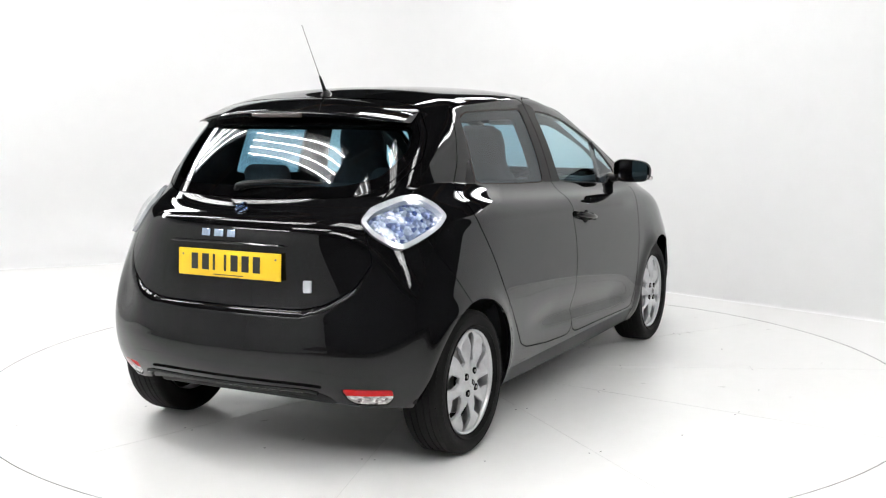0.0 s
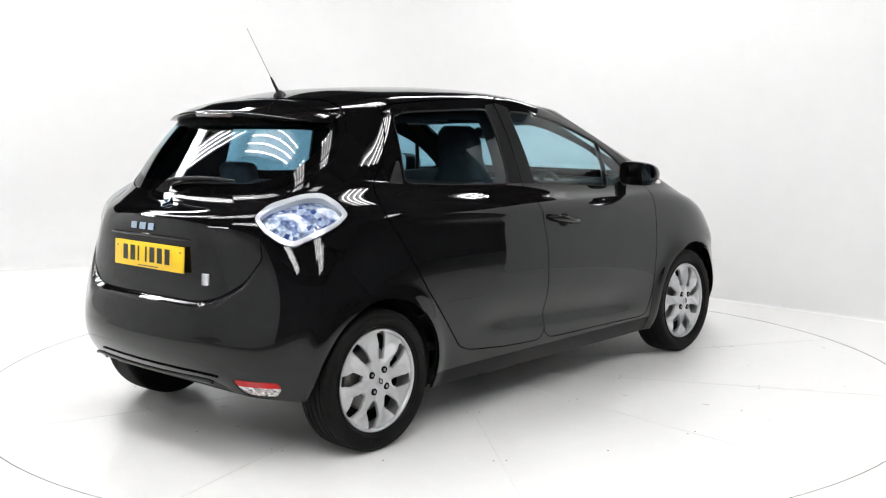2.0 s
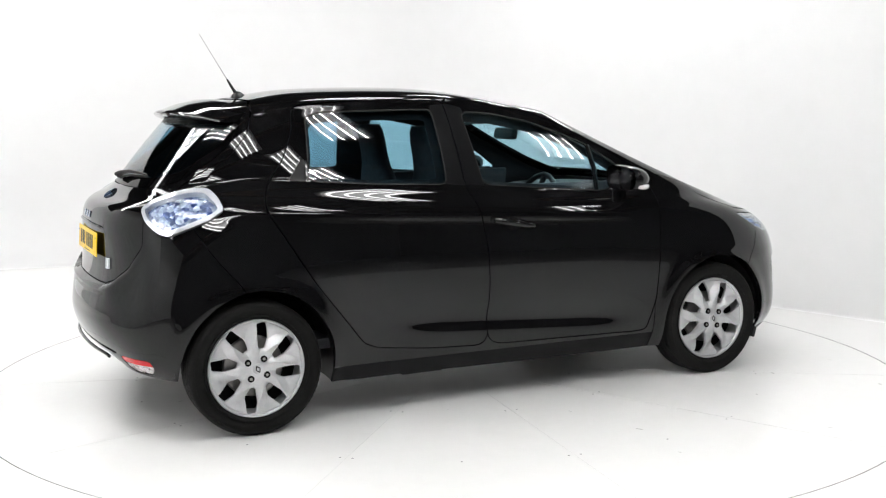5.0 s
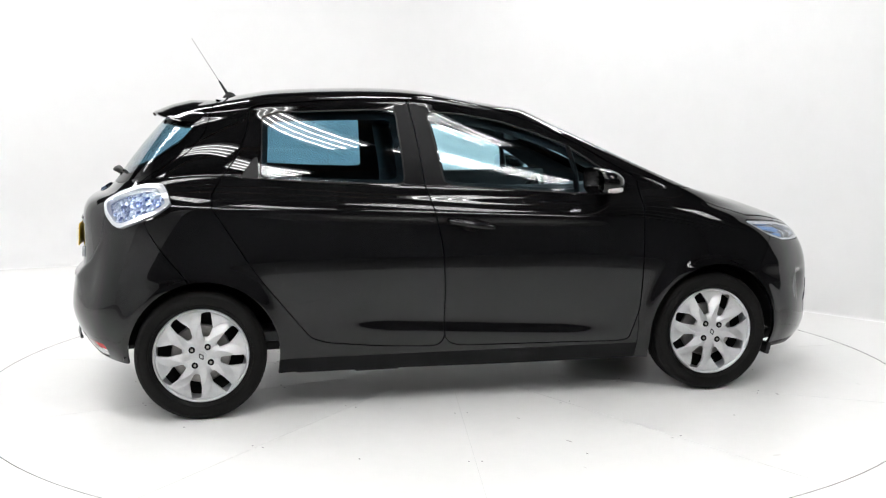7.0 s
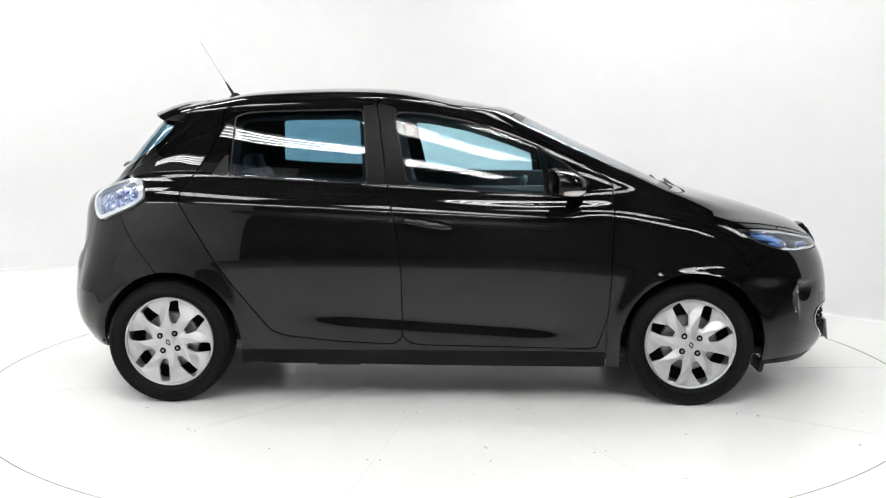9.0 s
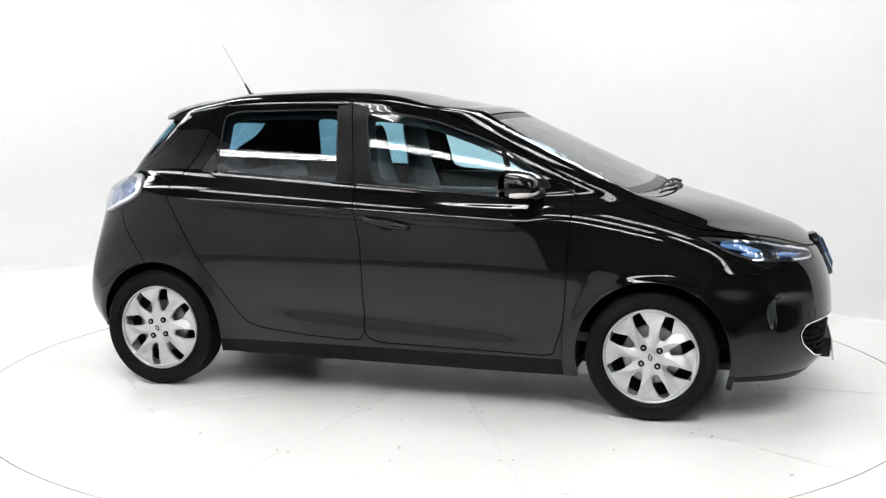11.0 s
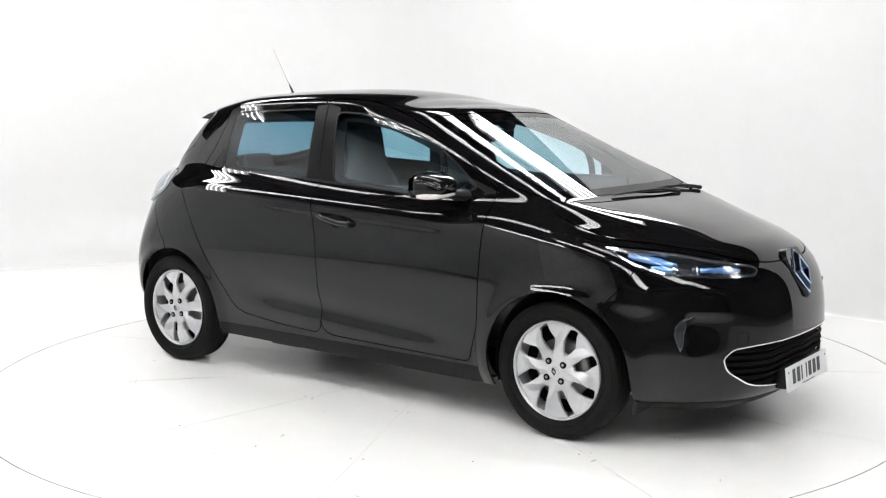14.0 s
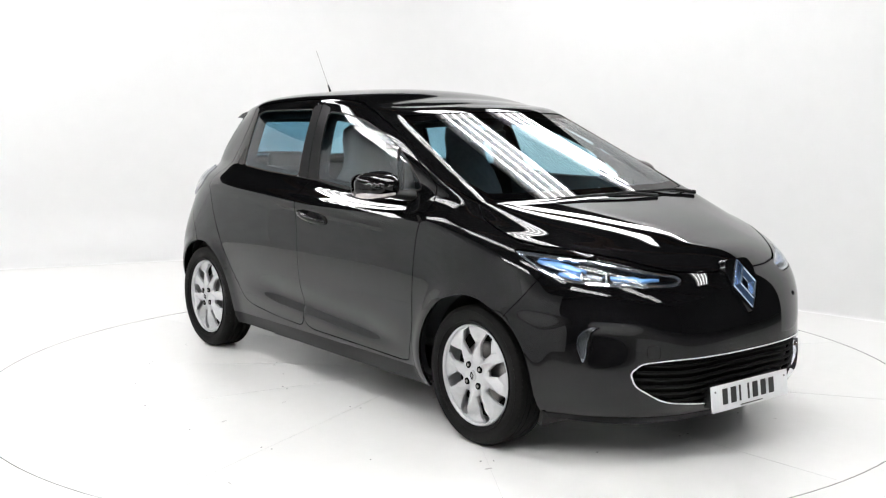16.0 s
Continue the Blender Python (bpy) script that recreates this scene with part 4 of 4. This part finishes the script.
# tow-eye cover and small sensor in the bumper
def nose_frame(y, z, lift):
    """A place on the nose with its outward way."""
    uv = np.stack([NOSE_UV[0], NOSE_UV[1]], 1)
    k = np.argmin((NOSE_GRID[:, 1] - abs(y)) ** 2 + (NOSE_GRID[:, 2] - z) ** 2)
    n = Vector(skin_normal(uv[k:k + 1])[0] * np.array([1, math.copysign(1, y), 1]))
    right = Vector((0, 0, 1)).cross(n)
    return frame_of(Vector((NOSE_GRID[k, 0], y, z)) + n * lift, right, n.cross(right))


bm = bmesh.new()
o = [Vector((a * .026, b * .026, 0)) for a, b in rounded([(-1, -1), (1, -1), (1, 1), (-1, 1)], 4, .22)]
for a, b in zip(o, o[1:] + o[:1]):
    if (b - a).length > 1e-5:
        sweep(bm, [a, b], .0008, 5)
part("tow_eye_cover", bm, VOID, front, "square tow-eye cover's dark joint").matrix_basis = nose_frame(-.49, .487, .0004)
bm = bmesh.new()
drum(bm, .010, .009, .003, Matrix(), 20)
part("sensor", bm, VOID, front, "small round sensor").matrix_basis = nose_frame(.40, .64, .001)


# ---- lamp insides ----
gu, gv = np.meshgrid(np.linspace(8.5, 13, 180), np.linspace(2.5, 6, 120))
CORNER_UV = np.stack([gu.ravel(), gv.ravel()], 1)
CORNER_GRID = skin_point(CORNER_UV[:, 0], CORNER_UV[:, 1])


def nose_spot(s, z, inset):
    """A place on the front corner at length x - y = s and height z, some way under the skin, and the outward way."""
    uv, p = CORNER_UV, CORNER_GRID
    k = np.argmin((p[:, 0] - p[:, 1] - s) ** 2 + (p[:, 2] - z) ** 2)
    n = skin_normal(uv[k:k + 1])[0]
    return Vector(p[k] - n * inset), Vector(n)


for side in (-1, 1):
    flip = Matrix.Diagonal((1, side, 1, 1))
    holder = new("lamp_unit")
    holder.parent = car
    tagged(holder, "projector and blue light guides inside the headlamp")
    for s, z, r in ((1.12, .790, .024), (1.26, .784, .022)):
        p, n = nose_spot(s, z, .03)
        bm = bmesh.new()
        m = flip @ Matrix.Translation(p) @ Vector((0, 0, 1)).rotation_difference(Vector((.8, -.5, .1))).to_matrix().to_4x4()
        bmesh.ops.create_uvsphere(bm, u_segments=20, v_segments=12, radius=r, matrix=m)
        part("projector", bm, LAMP_BOWL, holder, "grey projector")
        v, f = lathe([(r * 1.05, .004), (r * 1.18, .010), (r * 1.30, .004), (r * 1.2, -.004), (r * 1.05, .004)], 32, m)
        link_mesh("projector_ring", v, f, CHROME, holder, "chrome ring round the projector")
    for s0, s1, z0, z1, r in ((.86, 1.14, .846, .808, .017), (1.24, 1.56, .790, .774, .013), (.98, 1.12, .80, .780, .018)):
        bm = bmesh.new()
        sweep(bm, [flip @ nose_spot(s0 + (s1 - s0) * i / 12, z0 + (z1 - z0) * i / 12, .02)[0] for i in range(13)], [r * (.35 + .65 * math.sin(math.pi * (i + .5) / 13)) for i in range(13)], 8, 1.0)
        part("light_guide", bm, BLUE_ACCENT, holder, "blue light guide")
    for s0, s1, z0, z1 in ((.80, 1.16, .862, .842), (1.16, 1.62, .842, .788), (1.0, 1.6, .764, .75)):
        bm = bmesh.new()
        sweep(bm, [flip @ nose_spot(s0 + (s1 - s0) * i / 12, z0 + (z1 - z0) * i / 12, .012)[0] for i in range(13)], .008, 6)
        part("chrome_strip", bm, CHROME, holder, "chrome edge strip")

# ---- spoiler over the rear glass ----
verts, faces = [], []
N = 41
for i in range(N):
    y = -.545 + 1.09 * i / (N - 1)
    e = min(abs(y) / .545, 1)
    lead, top = -1.235 + .05 * e ** 2, 1.503 - .075 * e ** 2.4
    tip = -1.505 + .145 * e ** 2.6
    zt = 1.452 - .045 * e ** 2.2
    thin = 1 - .8 * e ** 8
    sect = [(lead, top + .006), (lead * .7 + tip * .3, top * .72 + zt * .28 + .020), (lead * .35 + tip * .65, top * .36 + zt * .64 + .016),
            (tip + .02, zt + .006), (tip + .004, zt + .001), (tip, zt - .006), (tip + .006, zt - .014 * thin), (tip + .05, zt - .028 * thin), (tip + .10, zt - .040 * thin), (lead - .08, zt - .045 * thin)]
    verts += [(x, y, z) for x, z in sect]
k = 10
for i in range(N - 1):
    faces += [(i * k + a, (i + 1) * k + a, (i + 1) * k + a + 1, i * k + a + 1) for a in range(k - 1)]
faces += [tuple(range(k)), tuple(range((N - 1) * k, N * k))[::-1]]
spoiler = link_mesh("spoiler", verts, faces, PAINT, car, "gloss black roof spoiler")
spoiler.data.set_sharp_from_angle(angle=radians(50))
bm = bmesh.new()
box(bm, (.012, .26, .020), Matrix.Translation((-1.499, 0, 1.436)) @ Matrix.Rotation(-.5, 4, "Y"), .004)
part("brake_lamp", bm, SMOKED_LENS, spoiler, "slim high-level brake lamp")

# aerial
v, f = lathe([(.052, 0), (.050, .006), (.040, .018), (.022, .031), (.010, .037), (.001, .038)], 32)
aerial = link_mesh("aerial", [(x * (1.0 if x > 0 else .75) - 1.115, y * .55, z + 1.512 + .03 * (x > 9)) for x, y, z in v], f, PLASTIC, car, "black roof aerial leaning back")
bm = bmesh.new()
a, b = Vector((-1.125, 0, 1.540)), Vector((-1.300, 0, 1.828))
sweep(bm, [a.lerp(b, t) for t in (0, .04, .2, .24)], [.009, .008, .0055, .004], 10)
part("stem", bm, RUBBER, aerial)
bm = bmesh.new()
sweep(bm, [a.lerp(b, t) for t in (.22, .6, .97, 1)], [.002, .0016, .0015, .0021], 8)
part("whip", bm, STEEL, aerial, "thin metal whip")


# ---- wipers ----
bm = bmesh.new()
pts = [Vector((-1.695, .075, 1.128)), Vector((-1.712, .05, 1.146)), Vector((-1.702, 0, 1.157)), Vector((-1.686, -.12, 1.166)), Vector((-1.668, -.24, 1.166)), Vector((-1.648, -.33, 1.160))]
sweep(bm, pts, [.013, .019, .016, .013, .010, .006], 10, .7)
rw = part("rear_wiper", bm, PLASTIC, car, "black rear wiper")
bm = bmesh.new()
sweep(bm, [p + Vector((.012, 0, -.018)) for p in pts[1:]], .006, 6)
part("blade", bm, RUBBER, rw)
for pivot, reach in (((1.305, .62, 1.035), -.52), ((1.335, .30, 1.035), -.60)):
    bm = bmesh.new()
    p = Vector(pivot)
    pts = [p, p + Vector((-.03, reach * .25, .020)), p + Vector((-.045, reach * .6, .021)), p + Vector((-.055, reach, .018))]
    sweep(bm, pts, [.011, .007, .006, .004], 8)
    arm = part("wiper", bm, PLASTIC, car, "black windscreen wiper at rest")
    bm = bmesh.new()
    sweep(bm, [q + Vector((-.022, 0, -.006)) for q in (pts[1].lerp(pts[0], .6), pts[2], pts[3] + Vector((0, reach * .12, 0)))], .005, 8)
    part("blade", bm, RUBBER, arm)
bm = bmesh.new()
box(bm, (.10, 1.16, .02), Matrix.Translation((1.275, 0, 1.012)), .006)
part("scuttle", bm, PLASTIC, car, "black plastic scuttle panel")


# ---- door mirrors and handles ----
def mirror(side):
    verts, faces = [], []
    n, m = 28, 18
    for i in range(m + 1):
        t = i / m
        x = .612 + .165 * t
        w = (1 - max(0, (t - .12) / .88) ** 2.4) ** .5 if t > .12 else .93 + .07 * (t / .12)
        for s in range(n):
            a = 2 * math.pi * s / n
            c, q = math.cos(a), math.sin(a)
            cy = math.copysign(abs(c) ** .62, c)
            cz = math.copysign(abs(q) ** .62, q)
            verts.append((x + .02 * cy * (1 - t), side * (.905 + .105 * w * cy - .02 * t), 1.105 + (.066 * w * cz) - .012 * t * (cz > 0) - .01 * cy * (cz > 0)))
    for i in range(m):
        faces += [(i * n + s, i * n + (s + 1) % n, (i + 1) * n + (s + 1) % n, (i + 1) * n + s) for s in range(n)]
    faces.append(tuple(range(m * n, m * n + n)))
    body = link_mesh("door_mirror", verts, [f if side < 0 else f[::-1] for f in faces], PAINT, car, "gloss black door mirror with clear indicator")
    bm = bmesh.new()
    bm.faces.new([bm.verts.new((.602 + .40 * (1.0 - abs(y)), y, z)) for y, z in rounded([(side * .81, 1.168), (side * 1.0, 1.158), (side * 1.0, 1.045), (side * .81, 1.045)], 5, .3)])
    part("mirror_glass", bm, CHROME, body, "mirror glass")
    bm = bmesh.new()
    sweep(bm, [(.655, side * 1.004, 1.062), (.69, side * .995, 1.062), (.73, side * .965, 1.063), (.755, side * .91, 1.066), (.762, side * .86, 1.07)], [.008, .013, .013, .010, .006], 12)
    part("indicator", bm, WHITE_LENS, body, "clear indicator strip")
    bm = bmesh.new()
    sweep(bm, [(.70, side * .85, 1.068), (.72, side * .79, 1.058), (.735, side * .735, 1.055)], [.030, .034, .045], 14, .7)
    part("stalk", bm, PLASTIC, body, "black mirror foot")


gu, gv = np.meshgrid(np.linspace(5, 8, 200), np.linspace(3, 5.5, 100))
DOOR_GRID = skin_point(gu.ravel(), gv.ravel())


def door_handle(side):
    def at(x, z, out):
        p = DOOR_GRID
        k = np.argmin((p[:, 0] - x) ** 2 + (p[:, 2] - z) ** 2)
        return Vector((x, side * (p[k, 1] + out), z))
    bm = bmesh.new()
    sweep(bm, [at(-.105, .921, -.004), at(-.097, .920, .016), at(-.05, .912, .034), at(0, .904, .038), at(.06, .894, .034), at(.112, .886, .016), at(.122, .885, -.004)],
          [.011, .015, .016, .0165, .0165, .015, .011], 14)
    ob = part("door_handle", bm, PAINT, car, "gloss black pull handle")
    # no hollow is cut: a flat black bulge paints the dish's shade
    bm = bmesh.new()
    bmesh.ops.create_uvsphere(bm, u_segments=28, v_segments=10, radius=1, matrix=Matrix.Translation(at(.012, .897, -.004)) @ Matrix.Rotation(.0, 4, "X") @ Matrix.Diagonal((.056, .009, .046, 1)))
    part("dish_shade", bm, VOID, ob, "black patch painted as the shade in the finger recess")


for side in (-1, 1):
    mirror(side)
    door_handle(side)
# ---- the cabin ----
def cushion(name, size, m, parent, material=CLOTH, bevel=.05, label=""):
    bm = bmesh.new()
    box(bm, size, m, bevel, 4)
    return part(name, bm, material, parent, label, 60)


def seat_unit(y, x=.03, lean=.22):
    base = new("front_seat")
    base.parent = car
    tagged(base, "dark cloth front seat with tall shaped back")
    cushion("cushion", (.50, .48, .16), Matrix.Translation((x + .12, y, .55)), base)
    verts, faces = [], []
    # one shell with the head-rest grown out of the back
    prof = [(.0, .25), (.12, .255), (.3, .25), (.42, .235), (.52, .20), (.58, .15), (.64, .135), (.72, .135), (.78, .12), (.81, .07)]
    n = 20
    for h, w in prof:
        for s in range(n):
            a = 2 * math.pi * s / n
            c, q = math.cos(a), math.sin(a)
            d = .065 if h < .5 else .05
            px = x - .13 - h * math.tan(lean) * .8 + d * math.copysign(abs(c) ** .7, c)
            verts.append((px, y + w * math.copysign(abs(q) ** .7, q), .56 + h))
    for i in range(len(prof) - 1):
        faces += [(i * n + s, i * n + (s + 1) % n, (i + 1) * n + (s + 1) % n, (i + 1) * n + s) for s in range(n)]
    faces.append(tuple(range((len(prof) - 1) * n, len(prof) * n)))
    link_mesh("backrest", verts, faces, CLOTH, base, "dark backrest with built-in head-rest")


for y in (-.36, .36):
    seat_unit(y)
bench = cushion("rear_bench", (.46, 1.16, .18), Matrix.Translation((-.72, 0, .56)), car, label="dark cloth rear bench")
cushion("bench_back", (.14, 1.14, .52), Matrix.Translation((-1.02, 0, .86)) @ Matrix.Rotation(-.30, 4, "Y"), bench)
for y in (-.36, .36):
    cushion("head_rest", (.09, .24, .13), Matrix.Translation((-1.09, y, 1.13)) @ Matrix.Rotation(-.25, 4, "Y"), bench, bevel=.035)
bm = bmesh.new()
box(bm, (2.5, 1.4, .05), Matrix.Translation((-.25, 0, .36)), .01)
part("cabin_floor", bm, TRIM, car, "dark cabin floor")
bm = bmesh.new()
box(bm, (.46, 1.16, .025), Matrix.Translation((-1.36, 0, 1.03)), .008)
part("parcel_shelf", bm, TRIM, car, "dark parcel shelf")

# dashboard: a swept hump across the cabin
verts, faces = [], []
prof = [(.62, .56), (.60, .74), (.585, .86), (.62, .945), (.70, .985), (.85, 1.005), (1.02, 1.012), (1.22, 1.01), (1.24, .70)]
for i in range(21):
    y = -.68 + 1.36 * i / 20
    e = abs(y) / .68
    verts += [(x + .05 * e ** 2 * (x < .9), y, z - .02 * e ** 3 + (.02 * math.exp(-((y + .36) / .16) ** 2) if .6 < x < .8 and z > .9 else 0)) for x, z in prof]
k = len(prof)
for i in range(20):
    faces += [(i * k + a, i * k + a + 1, (i + 1) * k + a + 1, (i + 1) * k + a) for a in range(k - 1)]
dash = link_mesh("dashboard", verts, faces, TRIM, car, "dark grey dashboard")
bm = bmesh.new()
box(bm, (.03, .24, .15), Matrix.Translation((.60, .02, .93)) @ Matrix.Rotation(-.15, 4, "Y"), .015, 3)
part("touch_screen", bm, PLASTIC, dash, "dark centre display")
bm = bmesh.new()
box(bm, (.12, .30, .05), Matrix.Translation((.66, -.36, 1.0)), .02, 3)
part("instrument_hood", bm, TRIM, dash)
tilt = Matrix.Translation((.42, -.36, .93)) @ Matrix.Rotation(radians(-66), 4, "Y")
v, f = [], []
for i in range(40):
    a = 2 * math.pi * i / 40
    for s in range(8):
        b = 2 * math.pi * s / 8
        v.append(tilt @ Vector(((.182 + .015 * math.cos(b)) * math.cos(a), (.182 + .015 * math.cos(b)) * math.sin(a), .015 * math.sin(b))))
f = [(i * 8 + s, ((i + 1) % 40) * 8 + s, ((i + 1) % 40) * 8 + (s + 1) % 8, i * 8 + (s + 1) % 8) for i in range(40) for s in range(8)]
wheel_rim = link_mesh("steering_wheel", v, f, PLASTIC, car, "black steering wheel")
bm = bmesh.new()
drum(bm, .075, .065, .05, tilt, 24)
for a in (0, math.pi, math.pi / 2 * 3):
    box(bm, (.14, .035, .02), tilt @ Matrix.Rotation(a + math.pi / 2, 4, "Z") @ Matrix.Translation((.11, 0, 0)), .006)
part("spokes", bm, PLASTIC, wheel_rim)
bm = bmesh.new()
sweep(bm, [tilt @ Vector((0, 0, -.02)), tilt @ Vector((0, 0, -.28))], .035, 12)
part("column", bm, PLASTIC, wheel_rim)
bm = bmesh.new()
box(bm, (.035, .23, .065), Matrix.Translation((.44, -.02, 1.315)) @ Matrix.Rotation(.15, 4, "Y"), .016, 3)
box(bm, (.09, .08, .045), Matrix.Translation((.46, 0, 1.375)) @ Matrix.Rotation(.45, 4, "Y"), .015, 3)
part("cabin_mirror", bm, PLASTIC, car, "black interior mirror")
for side in (-1, 1):
    # pale door cards seen through the far windows, and grab pillars
    bm = bmesh.new()
    box(bm, (1.0, .03, .30), Matrix.Translation((.34, side * .70, .93)) @ Matrix.Rotation(side * .18, 4, "X"), .012)
    part("door_card", bm, TRIM, car, "dark door card")
    bm = bmesh.new()
    sweep(bm, [(.595, side * .715, 1.03), (.585, side * .70, 1.14), (.552, side * .675, 1.268)], [.020, .019, .017], 8, .7)
    part("quarter_bar", bm, SATIN, car, "black bar between front windows")
    bm = bmesh.new()
    box(bm, (.03, .30, .11), Matrix.Translation((.30, side * .33, 1.40)) @ Matrix.Rotation(1.1, 4, "Y"), .01)
    part("sun_visor", bm, PALE_TRIM, car, "folded grey sun visor")


# ---- what moves: the turntable and the car on it turn together ----
TURN = [62.54, 55.48, 48.32, 41.10, 33.85, 26.60, 19.37, 12.17, 5.01, -2.10, -9.16, -16.20, -23.22, -30.25, -37.31, -44.44, -51.68]


def motions():
    walk(turntable, [(t, pose(0, 0, 0, 0, 0, a)) for t, a in enumerate(TURN)])
    walk(car, [(t, pose(0, 0, 0, 0, 0, a) @ pose(-.0663, .0082, .0005)) for t, a in enumerate(TURN)])


motions()
